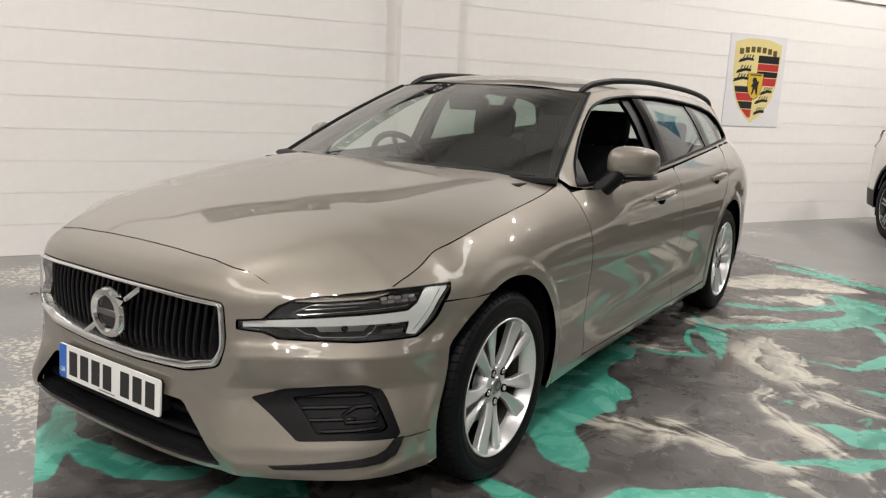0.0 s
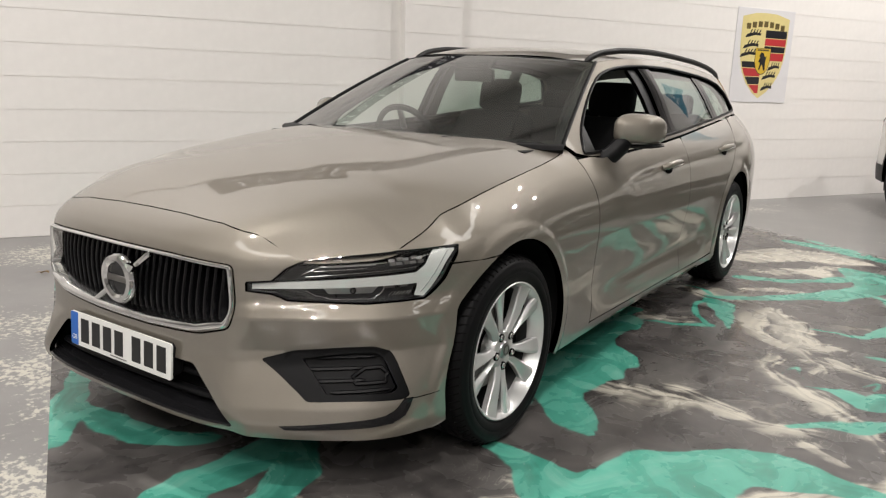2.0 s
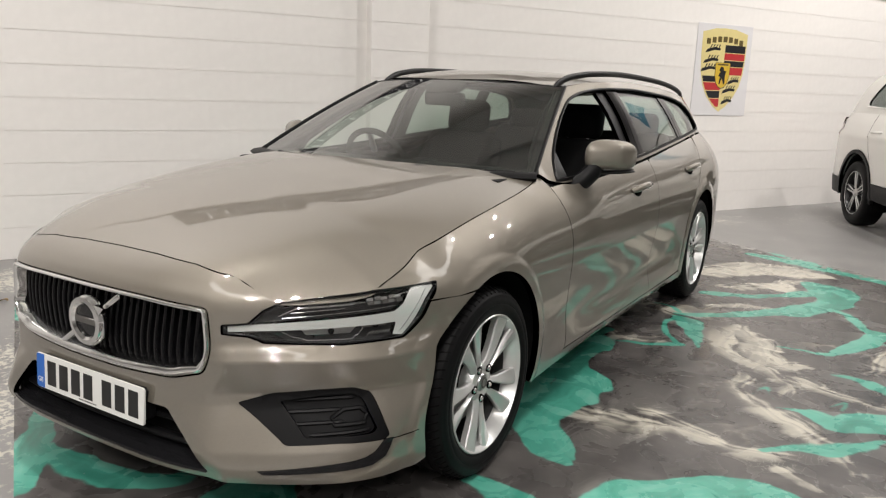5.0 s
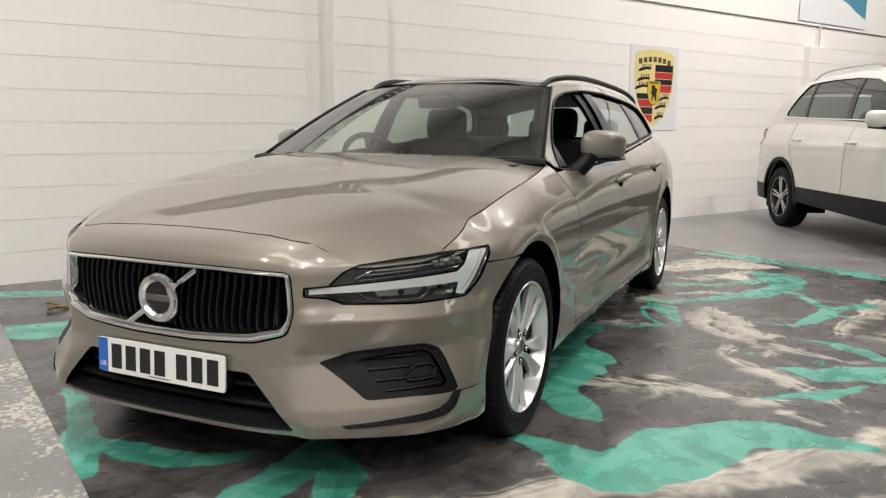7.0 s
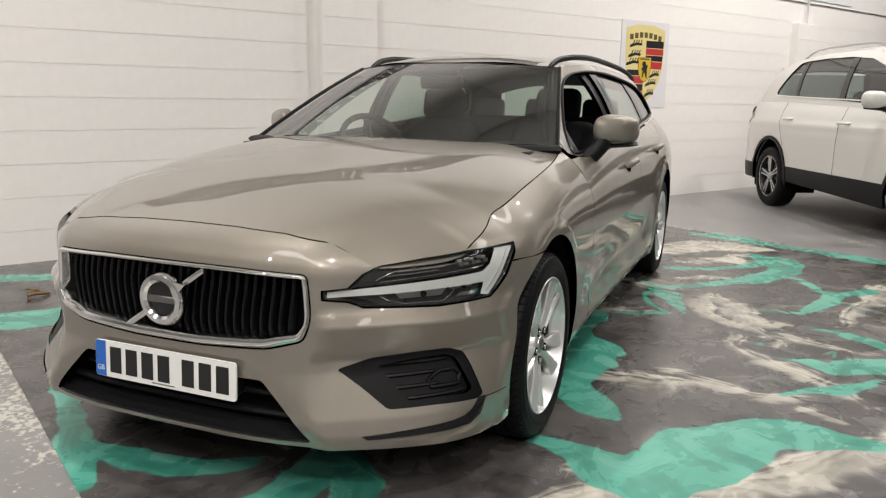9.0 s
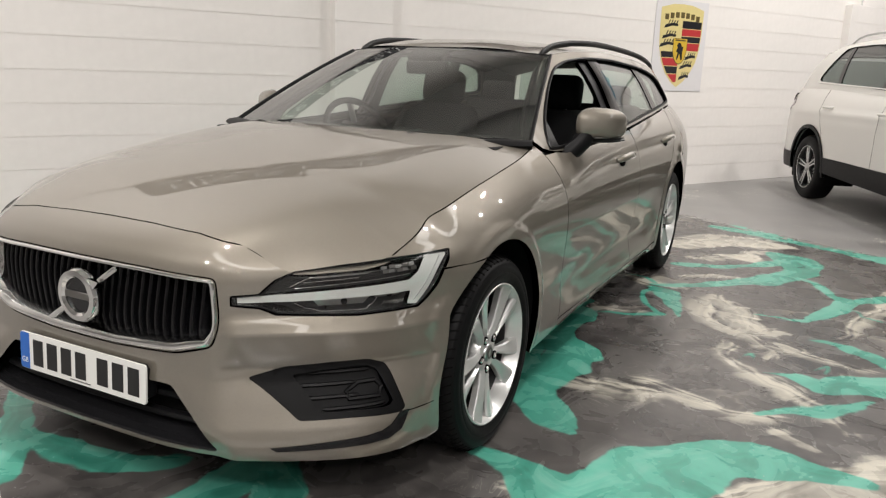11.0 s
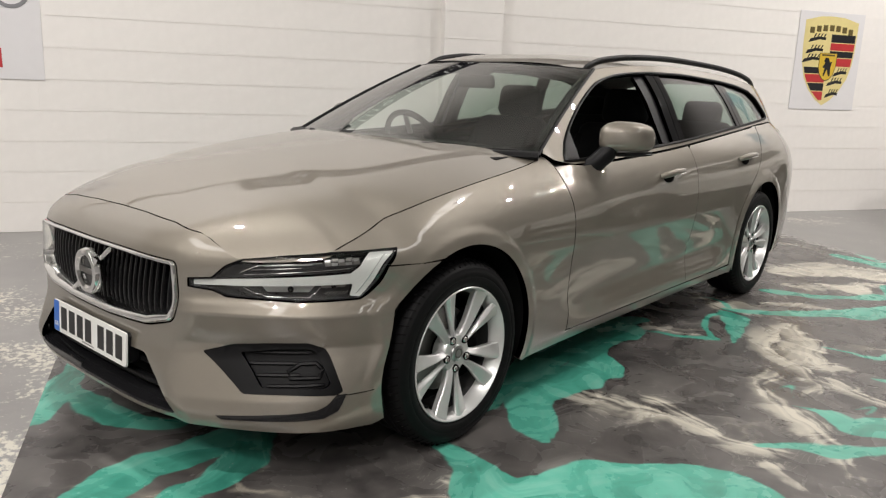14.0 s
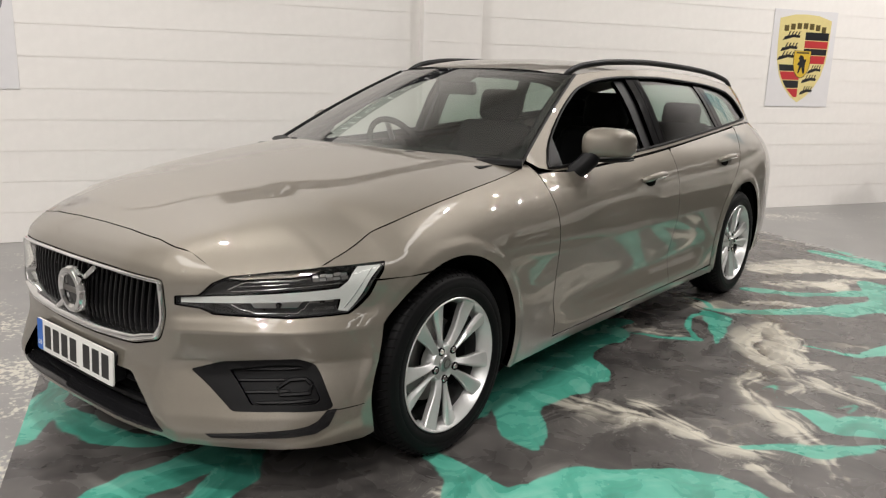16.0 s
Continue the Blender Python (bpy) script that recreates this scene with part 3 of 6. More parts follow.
GREEN_FRONT = [
    [(-4.26, 4.34, 0.06), (-4.11, 4.16, 0.08), (-4.02, 4.05, 0.1), (-3.91, 3.98, 0.08), (-3.79, 3.91, 0.07), (-3.6, 3.8, 0.06)],
    [(-3.98, 4.31, 0.04), (-3.86, 4.21, 0.06), (-3.74, 4.14, 0.08), (-3.67, 4.04, 0.1), (-3.62, 3.88, 0.09)],
    [(-4.32, 3.55, 0.05), (-4.31, 3.32, 0.07), (-4.27, 3.09, 0.06), (-4.22, 2.8, 0.05), (-4.2, 2.55, 0.04)],
    [(-4.25, 3.29, 0.05), (-4.14, 3.47, 0.07), (-4.01, 3.63, 0.06), (-3.83, 3.7, 0.04)],
    [(-4.28, 1.47, 0.16), (-4.15, 1.53, 0.18), (-3.95, 1.49, 0.12)],
    [(-4.24, 0.37, 0.1), (-4.02, 0.5, 0.1), (-3.8, 0.62, 0.08)],
    [(1.15, 1.9, 0.07), (1.2, 2.32, 0.09)],
]
CREAM_NEAR = [
    [(-2.35, 3.79, 0.02), (-2.24, 3.94, 0.05), (-2.16, 4.07, 0.055), (-2.1, 4.14, 0.05), (-2.05, 4.23, 0.045), (-2.01, 4.34, 0.04), (-1.95, 4.41, 0.045), (-1.88, 4.48, 0.02)],
    [(-2.08, 3.97, 0.02), (-2.03, 4.09, 0.04), (-2.0, 4.2, 0.02)],
    [(-1.3, 3.81, 0.015), (-1.45, 3.91, 0.03), (-1.55, 4.07, 0.035), (-1.59, 4.2, 0.035), (-1.6, 4.32, 0.04), (-1.62, 4.41, 0.035), (-1.67, 4.53, 0.02), (-1.72, 4.62, 0.008)],
    [(-3.5, 4.46, 0.03), (-3.35, 4.48, 0.07), (-3.21, 4.5, 0.08), (-3.05, 4.55, 0.08), (-2.85, 4.72, 0.05)],
    [(-3.08, 4.36, 0.01), (-3.02, 4.44, 0.03), (-2.98, 4.56, 0.03)],
    [(-2.86, 4.69, 0.03), (-2.6, 4.78, 0.09), (-2.36, 4.84, 0.09), (-2.05, 4.92, 0.1), (-1.88, 4.98, 0.15)],
]
CREAM_FAR = [
    [(-0.7, 3.26, 0.05), (-0.96, 3.39, 0.07), (-1.11, 3.53, 0.06), (-1.14, 3.68, 0.07), (-1.16, 3.85, 0.05), (-1.25, 4.02, 0.02)],
    [(-0.78, 3.34, 0.06), (-0.81, 3.51, 0.08), (-0.98, 3.68, 0.1), (-1.03, 3.83, 0.06), (-0.9, 3.9, 0.03)],
    [(-1.18, 3.88, 0.02), (-1.16, 4.05, 0.045), (-1.14, 4.17, 0.03), (-1.08, 4.36, 0.01)],
    [(-1.5, 2.92, 0.02), (-1.48, 3.15, 0.04), (-1.33, 3.28, 0.02)],
    [(-0.84, 2.6, 0.02), (-0.79, 2.89, 0.04), (-0.74, 3.06, 0.02)],
    [(0.3, 2.2, 0.13), (0.74, 2.3, 0.2), (0.9, 2.58, 0.12)],
    [(0.02, 2.64, 0.05), (0.3, 2.66, 0.1), (0.55, 2.7, 0.05)],
    [(-0.68, 4.1, 0.02), (-0.03, 3.94, 0.06), (0.36, 3.85, 0.08)],
]
CREAM_FINE = [
    [(-1.28, 3.76, 0.01), (-1.44, 3.91, 0.016), (-1.52, 4.04, 0.012)],
    [(-1.14, 3.85, 0.008), (-1.1, 3.98, 0.013), (-1.15, 4.16, 0.01), (-1.1, 4.32, 0.004)],
    [(-1.21, 3.81, 0.007), (-1.21, 3.97, 0.016), (-1.38, 4.1, 0.007)],
    [(-0.52, 2.88, 0.02), (-0.31, 2.98, 0.045), (-0.2, 3.11, 0.02)],
    [(-1.97, 4.56, 0.03), (-1.98, 4.61, 0.028), (-1.97, 4.69, 0.018)],
    [(-1.0, 3.3, 0.008), (-1.07, 3.45, 0.014), (-1.15, 3.64, 0.012), (-1.2, 3.8, 0.006)],
    [(-1.43, 3.09, 0.006), (-1.36, 3.19, 0.01), (-1.2, 3.25, 0.006)],
]
rows_t = np.concatenate([np.linspace(0.012, 1.9, 70, endpoint=False), np.linspace(1.9, 5.2, 420, endpoint=False), np.linspace(5.2, 8.4, 90)])
NS, NT = 640, len(rows_t)
s_, t_ = np.meshgrid(np.linspace(-4.34, 1.36, NS), rows_t, indexing="ij")
warp_s = 0.032 * waves(s_, t_, 3, 7.0) + 0.009 * waves(s_, t_, 5, 26.0)
warp_t = 0.032 * waves(s_, t_, 4, 7.0) + 0.009 * waves(s_, t_, 6, 26.0)
green, cream = np.zeros_like(s_), np.zeros_like(s_)
comb_g = [np.zeros_like(s_), np.zeros_like(s_), np.full_like(s_, -9.0)]
comb_c = [np.zeros_like(s_), np.zeros_like(s_), np.full_like(s_, -9.0)]
for k in GREEN_NEAR + GREEN_MID + GREEN_RIGHT + GREEN_FRONT:
    stroke(green, s_ + warp_s, t_ + warp_t, k, 0.03, comb_g)
for k in CREAM_NEAR + CREAM_FAR:
    stroke(cream, s_ + 1.2 * warp_s, t_ + 1.2 * warp_t, k, 0.09, comb_c)
for k in CREAM_FINE:
    stroke(cream, s_ + warp_s, t_ + warp_t, k, 0.03, comb_c)
cream_near = np.clip(1 + comb_c[2] / 0.25, 0, 1)
rim = np.minimum(1.36 - s_, t_ + 0.1)
near = cream_near * (comb_g[2] < 0)
green_near = np.clip(1 + comb_g[2] / 0.12, 0, 1) * (comb_g[2] < 0.02)
# more of the same pour, away from the strokes above
veil = waves(s_ + 4 * warp_s, t_ + 4 * warp_t, 8, 2.2)
away = np.maximum(step(5.1, 5.6, t_), step(0.4, 1.2, s_ + 4.4) * (1 - step(2.2, 2.6, t_)) * (1 - step(0.2, 0.5, s_)))
green = np.maximum(green, step(0.42, 0.55, veil) * away)
streak = waves(s_ * 1.0 + 6 * warp_s, t_ * 1.0 + 6 * warp_t, 12, 5.0)
haze = np.clip(streak * 0.5 + 0.25, 0, 1)
wisp = step(0.80, 0.98, 1 - np.abs(waves(s_ + 5 * warp_s, t_ + 5 * warp_t, 21, 3.0)) * 1.7) * step(-0.1, 0.5, waves(s_, t_, 33, 1.6))
me = bpy.data.meshes.new("poured_floor")
co = np.stack([s_.ravel(), -t_.ravel(), np.full(NS * NT, 0.004)], 1)
i = (np.arange(NS - 1)[:, None] * NT + np.arange(NT - 1)[None, :]).ravel()
quads = np.stack([i, i + 1, i + NT + 1, i + NT], 1)[:, ::-1]
me.vertices.add(len(co))
me.vertices.foreach_set("co", co.ravel())
me.loops.add(quads.size)
me.loops.foreach_set("vertex_index", quads.ravel())
me.polygons.add(len(quads))
me.polygons.foreach_set("loop_start", np.arange(0, quads.size, 4))
me.update(calc_edges=True)
for nm, f in (("green", green), ("cream", cream), ("haze", haze), ("wisp", wisp), ("green_near", green_near), ("near", near), ("rim", rim), ("green_along", comb_g[0]), ("green_across", comb_g[1]), ("cream_along", comb_c[0]), ("cream_across", comb_c[1])):
    me.attributes.new(nm, "FLOAT", "POINT").data.foreach_set("value", f.ravel().astype(np.float32))
me.materials.append(POURED)
if me.polygons[0].normal.z < 0:
    me.flip_normals()
tagged(put("floor_finish", me, m=WALL), "dark grey poured resin floor with green and cream swirls", kind="structure")


# ---- boards and signs on the wall
def board(name, s0, s1, z0, z1, mat, label, category, y=-0.004, thick=0.006):
    ob = thing(name, label, category, m=WALL @ pose((s0 + s1) / 2, y, (z0 + z1) / 2))
    part("board", box(s1 - s0, thick, z1 - z0, 0.001, 1, (0, -thick / 2, 0)), mat, ob, smooth=False)
    return ob, -thick - 0.0006


def flat(ob, y, poly, mat, name, label=""):
    return part(name, prism(poly, 0, 0.0008, lambda u, v, w: (u, y - w, v)), mat, ob, label, smooth=False)


def mirrored(pts):
    return pts + [(-a, b) for a, b in pts[::-1] if abs(a) > 1e-6]


crest, y = board("crest_poster", 2.22, 3.08, 1.095, 2.08, POSTER, "pale grey poster board with a gold, red and black shield", "poster")
half = [(0.0, 0.452), (0.16, 0.445), (0.352, 0.402), (0.350, 0.15), (0.335, -0.02), (0.288, -0.17), (0.21, -0.29), (0.105, -0.388), (0.0, -0.450)]
flat(crest, y, mirrored(half), GOLD, "shield", "gold shield")
inner = [(u * 0.95, v * 0.955) for u, v in half]


def side_x(v):
    return float(np.interp(-v, [-b for a, b in inner[2:]], [a for a, b in inner[2:]]))


def bar(u0, u1, v0, v1):
    """A bar that stops at the shield's edge. u: -1 and 1 are the edges."""
    f = lambda u, v: side_x(v) * u if abs(u) == 1 else u
    return [(f(u0, v0), v0), (f(u1, v0), v0), (f(u1, v1), v1), (f(u0, v1), v1)]


y2 = y - 0.0012
for v0, v1, c in ((0.195, 0.275, CREST_BLACK), (0.115, 0.187, CREST_RED), (0.045, 0.107, CREST_BLACK), (-0.045, 0.037, CREST_RED)):
    flat(crest, y2, bar(0.012, 1, v0, v1), c, "shield_bar")
for v0, v1, c in ((-0.125, -0.062, CREST_BLACK), (-0.215, -0.133, CREST_RED), (-0.300, -0.223, CREST_BLACK), (-0.395, -0.308, CREST_RED)):
    flat(crest, y2, bar(-1, -0.012, v0, v1), c, "shield_bar")
for u0, v0, k in ((-0.17, 0.225, 1), (-0.19, 0.11, 1), (-0.22, 0.02, 1), (0.19, -0.11, 0.8), (0.13, -0.21, 0.9), (0.11, -0.33, 0.75)):
    flat(crest, y2, [(u0 - 0.120 * k, v0 - 0.040), (u0 - 0.095 * k, v0 - 0.002), (u0 + 0.02 * k, v0 + 0.022), (u0 + 0.110 * k, v0 + 0.014), (u0 + 0.105 * k, v0 - 0.012), (u0 + 0.02 * k, v0 - 0.008), (u0 - 0.08 * k, v0 - 0.034)], CREST_BLACK, "antler")
    for j in range(4):
        a = u0 + (-0.055 + 0.042 * j) * k
        flat(crest, y2, [(a - 0.004 * k, v0 + 0.004), (a + 0.014 * k, v0 + 0.010), (a + 0.038 * k, v0 + 0.054), (a + 0.018 * k, v0 + 0.048)], CREST_BLACK, "antler_point")
for j in range(7):
    a = -0.255 + 0.085 * j
    lift = 0.335 - 0.45 * a * a
    flat(crest, y2, [(a - 0.030, lift - 0.03), (a + 0.030, lift - 0.03), (a + 0.030, lift + 0.03), (a - 0.030, lift + 0.03)], CREST_BROWN, "plain_bar")
small = [(0.0, 0.085), (0.118, 0.085), (0.116, -0.06), (0.09, -0.14), (0.045, -0.185), (0.0, -0.20)]
flat(crest, y2 - 0.001, mirrored(small), CREST_BROWN, "inner_edge")
flat(crest, y2 - 0.002, [(u * 0.94, v * 0.95) for u, v in mirrored(small)], GOLD_DEEP, "inner_shield", "deep gold inner shield")
flat(crest, y2 - 0.003, [(-0.085, 0.055), (0.085, 0.055), (0.085, 0.072), (-0.085, 0.072)], CREST_BROWN, "plain_bar")
flat(crest, y2 - 0.003, [(-0.045, -0.145), (-0.03, -0.15), (0.0, -0.08), (0.03, -0.15), (0.05, -0.145), (0.045, -0.06), (0.06, 0.0), (0.03, -0.005), (0.01, 0.035), (-0.03, 0.04), (-0.05, 0.0), (-0.03, -0.01), (-0.06, -0.06), (-0.03, -0.07)], CREST_BLACK, "plain_charge")

rings, y = board("rings_poster", -5.58, -4.70, 1.136, 2.02, POSTER, "pale grey poster board with four grey rings and a red bar", "poster")
for k in range(4):
    cx = -0.255 + 0.17 * k
    part("ring", lathe([(0.098, y - 0.001), (0.124, y - 0.002), (0.126, y - 0.0005)], 40, "y"), RING_GREY, rings, m=pose(cx, -0.0004 * k, 0.18))
flat(rings, y, [(-0.22, -0.36), (0.17, -0.36), (0.17, -0.225), (-0.22, -0.225)], CREST_RED, "red_bar", "red bar")

sign, y = board("fascia_sign", -3.74, 1.24, TOP + 0.006, TOP + 0.372, SIGN_BLACK, "long black fascia sign with plain pale bars and rings", "sign", y=-0.03, thick=0.02)
ring_big = lathe([(0.042, y - 0.0012), (0.066, y - 0.0012), (0.068, y)], 28, "y")
ring_mesh = bpy.data.meshes.new("plain_ring")
ring_big.to_mesh(ring_mesh)
ring_big.free()
ring_mesh.materials.append(SIGN_WHITE)
u = -2.20
for mark in "tllbo to hboblo tlobb":
    if mark == "o":
        put("plain_ring", ring_mesh, sign, m=pose(u + 0.066, 0, 0.012))
        u += 0.205
    elif mark == " ":
        u += 0.13
    else:
        tall = {"t": 0.19, "l": 0.20, "h": 0.20, "b": 0.13}[mark]
        flat(sign, y, [(u, -0.054), (u + 0.028, -0.054), (u + 0.028, tall - 0.054), (u, tall - 0.054)], SIGN_WHITE, "plain_bar")
        if mark in "th":
            flat(sign, y, [(u + 0.024, 0.010), (u + 0.105, 0.010), (u + 0.105, 0.028), (u + 0.024, 0.028)], SIGN_WHITE, "plain_bar")
        u += 0.19 if mark in "th" else 0.115
rng = random.Random(5)
u = -2.30
while u < 0.4:
    ww = 0.026 * rng.uniform(0.6, 1.15)
    if rng.random() > 0.15:
        flat(sign, y, [(u, -0.148), (u + ww, -0.148), (u + ww, -0.098), (u, -0.098)], SIGN_WHITE, "plain_bar")
    u += ww + 0.03
ban, y = board("banner", 5.60, 7.42, TOP + 0.045, TOP + 1.0, BANNER_BLUE, "blue and white printed banner above the block wall", "banner", y=-0.032, thick=0.004)
flat(ban, y, [(-0.905, -0.472), (0.905, -0.472), (0.905, -0.33), (0.62, -0.245), (0.42, -0.16), (0.15, -0.09), (-0.35, -0.05), (-0.905, -0.055)], SIGN_WHITE, "white_swoosh", "white swoosh")
for body_, size_, u_, v_ in (("60", 0.40, 0.24, 0.10), ("SECONDS", 0.115, 0.26, -0.03)):
    more_ = bpy.data.curves.new("lettering", "FONT")
    more_.body, more_.size, more_.extrude = body_, size_, 0.0006
    more_.materials.append(SIGN_WHITE)
    put("lettering", more_, ban, "white lettering", pose(u_, y - 0.001, v_, 90))
txt = bpy.data.curves.new("lettering", "FONT")
txt.body, txt.size, txt.extrude = "DECISIONS IN", 0.145, 0.0006
txt.materials.append(SIGN_WHITE)
put("lettering", txt, ban, "white capital lettering", pose(-0.84, y - 0.001, 0.12, 90))


# ---- dry leaves by the wall
for x0, y0, turn, size in ((-2.418, 1.503, 20, 1.0), (-2.288, 1.442, 75, 1.5), (-2.272, 1.362, 140, 0.8), (-2.36, 1.05, 200, 0.7)):
    leaf = thing("dry_leaf", "curled dry brown leaf on the floor", "leaf", "dry leaves", pose(x0, y0, 0.006, 0, 0, turn))
    bm = bmesh.new()
    rows = []
    for u in np.linspace(0, 1, 7):
        w = 0.020 * size * math.sin(math.pi * min(1, 0.08 + u * 0.9)) ** 0.8
        rows.append([bm.verts.new((0.085 * size * (u - 0.5), w * k_, 0.004 + 0.010 * size * abs(k_) ** 1.5 + 0.006 * math.sin(5 * u))) for k_ in (-1, -0.5, 0, 0.5, 1)])
    for a, b in zip(rows, rows[1:]):
        for i in range(4):
            bm.faces.new((a[i], a[i + 1], b[i + 1], b[i]))
    bmesh.ops.solidify(bm, geom=bm.faces[:], thickness=0.0012)
    part("blade", bm, LEAF, leaf)
    part("stalk", tube([(0.04 * size, 0, 0.006), (0.06 * size, 0.004, 0.004), (0.075 * size, 0.010, 0.003)], 0.0012, 5), LEAF, leaf)

# ---------------------------------------------------------------- the estate car
# The front of the car is at y = 0 and it faces -y; x is half its width.
XMAX = curve((0.2, 0.90), (0.5, 0.905), (0.87, 0.918), (1.6, 0.905), (2.6, 0.91), (3.7, 0.922), (4.2, 0.90), (4.5, 0.85), (4.76, 0.74))
ZTOP = curve((0.2, 0.81), (0.6, 0.81), (0.7, 0.838), (0.88, 0.872), (1.09, 0.903), (1.3, 0.927), (1.46, 0.946), (1.54, 0.960), (1.62, 0.938), (1.75, 0.923), (2.1, 0.932), (2.5, 0.949), (3.0, 0.980), (3.5, 1.013), (4.2, 1.055), (4.45, 1.036), (4.6, 1.010), (4.76, 0.955))
XTOP = curve((0.2, 0.80), (0.6, 0.80), (0.7, 0.80), (1.0, 0.80), (1.3, 0.788), (1.46, 0.776), (1.55, 0.774), (1.66, 0.789), (2.0, 0.813), (2.6, 0.816), (3.4, 0.79), (4.1, 0.755), (4.76, 0.62))
SHOULDER = curve((0.2, 0.81), (0.6, 0.81), (0.7, 0.838), (0.88, 0.872), (1.09, 0.903), (1.3, 0.924), (1.55, 0.938), (1.9, 0.945), (2.5, 0.962), (3.0, 0.985), (3.5, 1.015), (4.2, 1.055), (4.45, 1.036), (4.6, 1.010), (4.76, 0.955))
SCOOP = curve((0.13, -0.09), (0.19, -0.045), (0.235, -0.018), (0.262, -0.011), (0.33, -0.022), (0.40, -0.034), (0.50, -0.019), (0.62, 0.0))
EVEN = curve((0.13, -0.09), (0.20, -0.03), (0.30, -0.012), (0.45, -0.002), (0.62, 0.0))
YF = curve((0.15, 0.06), (0.20, 0.035), (0.24, 0.02), (0.35, 0.035), (0.45, 0.05), (0.55, 0.052), (0.68, 0.058), (0.72, 0.068), (0.755, 0.095), (0.78, 0.13), (0.80, 0.17))
LEDGE_Z, LEDGE_OUT = (0.30, 0.448, 0.550, 0.556, 0.572, 0.588, 0.606), (0.0, -0.040, 0.033, 0.034, 0.026, 0.010, 0.0)
FOOT_Z, FOOT_OUT = (0.20, 0.25, 0.42), (0.030, 0.028, 0.0)
LF = curve((0.2, 0.50), (0.3, 0.52), (0.45, 0.53), (0.6, 0.66), (0.73, 0.60), (0.8, 0.60))
NOSE = curve((0, 0), (15, 0.008), (29, 0.055), (40.5, 0.215), (56, 0.45), (63, 0.56), (72, 0.73), (78.5, 0.87), (90, 1.15), (130, 2.2))
TH = np.linspace(0, 130, 1400)
NOSE_AT = NOSE(TH)
AXLES, HUB_Z, ARCH = (0.897, 3.762), 0.335, 0.378
SHUT = curve((0.2, 0.655), (0.4, 0.733), (0.5, 0.773), (0.6, 0.808), (0.7, 0.837), (0.88, 0.871), (1.09, 0.902), (1.3, 0.926), (1.46, 0.945), (1.55, 0.965))
RIDGE = curve((0.1, 0.775), (0.16, 0.7985), (0.3, 0.8446), (0.6, 0.9122), (1.0, 0.9648), (1.3, 0.9974), (1.55, 1.0174))


def width_at(y, z):
    """Half the body's width, before the nose is rounded."""
    y, z = np.asarray(y, float), np.asarray(z, float)
    zt, xt, xm = SHOULDER(y), XTOP(y), XMAX(y)
    v = np.clip((z - 0.62) / (zt - 0.62), 0, 1.2)
    w = step(1.35, 1.95, y) * (1 - step(3.05, 3.35, y))
    low = w * SCOOP(z) + (1 - w) * EVEN(z)
    x = np.where(z > 0.62, xm - (xm - xt) * v ** 3.0, xm + low)
    for ya in AXLES:
        r = np.hypot(y - ya, z - HUB_Z)
        x = x + 0.007 * (1 - step(0.408, 0.444, r))
    return x


def nose_angle(y, z):
    z = np.minimum(z, 0.755)
    return np.interp((np.asarray(y, float) - YF(z)) / LF(z), NOSE_AT, TH)


def side(y, z):
    y, z = np.asarray(y, float), np.asarray(z, float)
    return width_at(y, z) * np.sin(np.radians(np.minimum(nose_angle(y, z), 90))), y, z


def face(a, z, out=0.0):
    """The front, by the angle round it."""
    a, z = np.asarray(a, float), np.asarray(z, float)
    y = YF(z) + LF(z) * NOSE(np.abs(a))
    x = width_at(y, z) * np.sin(np.radians(np.clip(a, -90, 90)))
    b = np.abs(a)
    lip = 31 - 11 * np.clip((z - 0.238) / 0.157, 0, 1)
    turn = 1 - step(70, 84, b)
    out = step(29, 35, b) * (0.6 + 0.6 * step(35, 60, b)) * np.interp(z, LEDGE_Z, LEDGE_OUT) + step(0, 7, b - lip) * np.interp(z, FOOT_Z, FOOT_OUT)
    return x, y - turn * out, z


def pushed(fn, depth):
    """A surface set back along its normal; negative: forward."""
    def f(u, v):
        e = 1e-3
        p = np.stack(fn(u, v), 0)
        n = np.cross(np.stack(fn(u + e, v), 0) - np.stack(fn(u - e, v), 0), np.stack(fn(u, v + e), 0) - np.stack(fn(u, v - e), 0), axis=0)
        n = n / np.maximum(np.linalg.norm(n, axis=0), 1e-12)
        q = p - n * depth
        return q[0], q[1], q[2]
    return f


NOSE_EDGE = [(0.0, 0.799), (12, 0.797), (24, 0.790), (34.2, 0.772), (38, 0.746), (41, 0.722), (43.0, 0.713)]
fine_edge = np.array([(a, np.interp(a, *zip(*NOSE_EDGE))) for a in np.linspace(0, 43, 44)])
EDGE_X, EDGE_Y, EDGE_Z = face(fine_edge[:, 0], fine_edge[:, 1])
HALF = curve((0.15, 0.60), (0.2, 0.63), (0.3, 0.70), (0.42, 0.766))


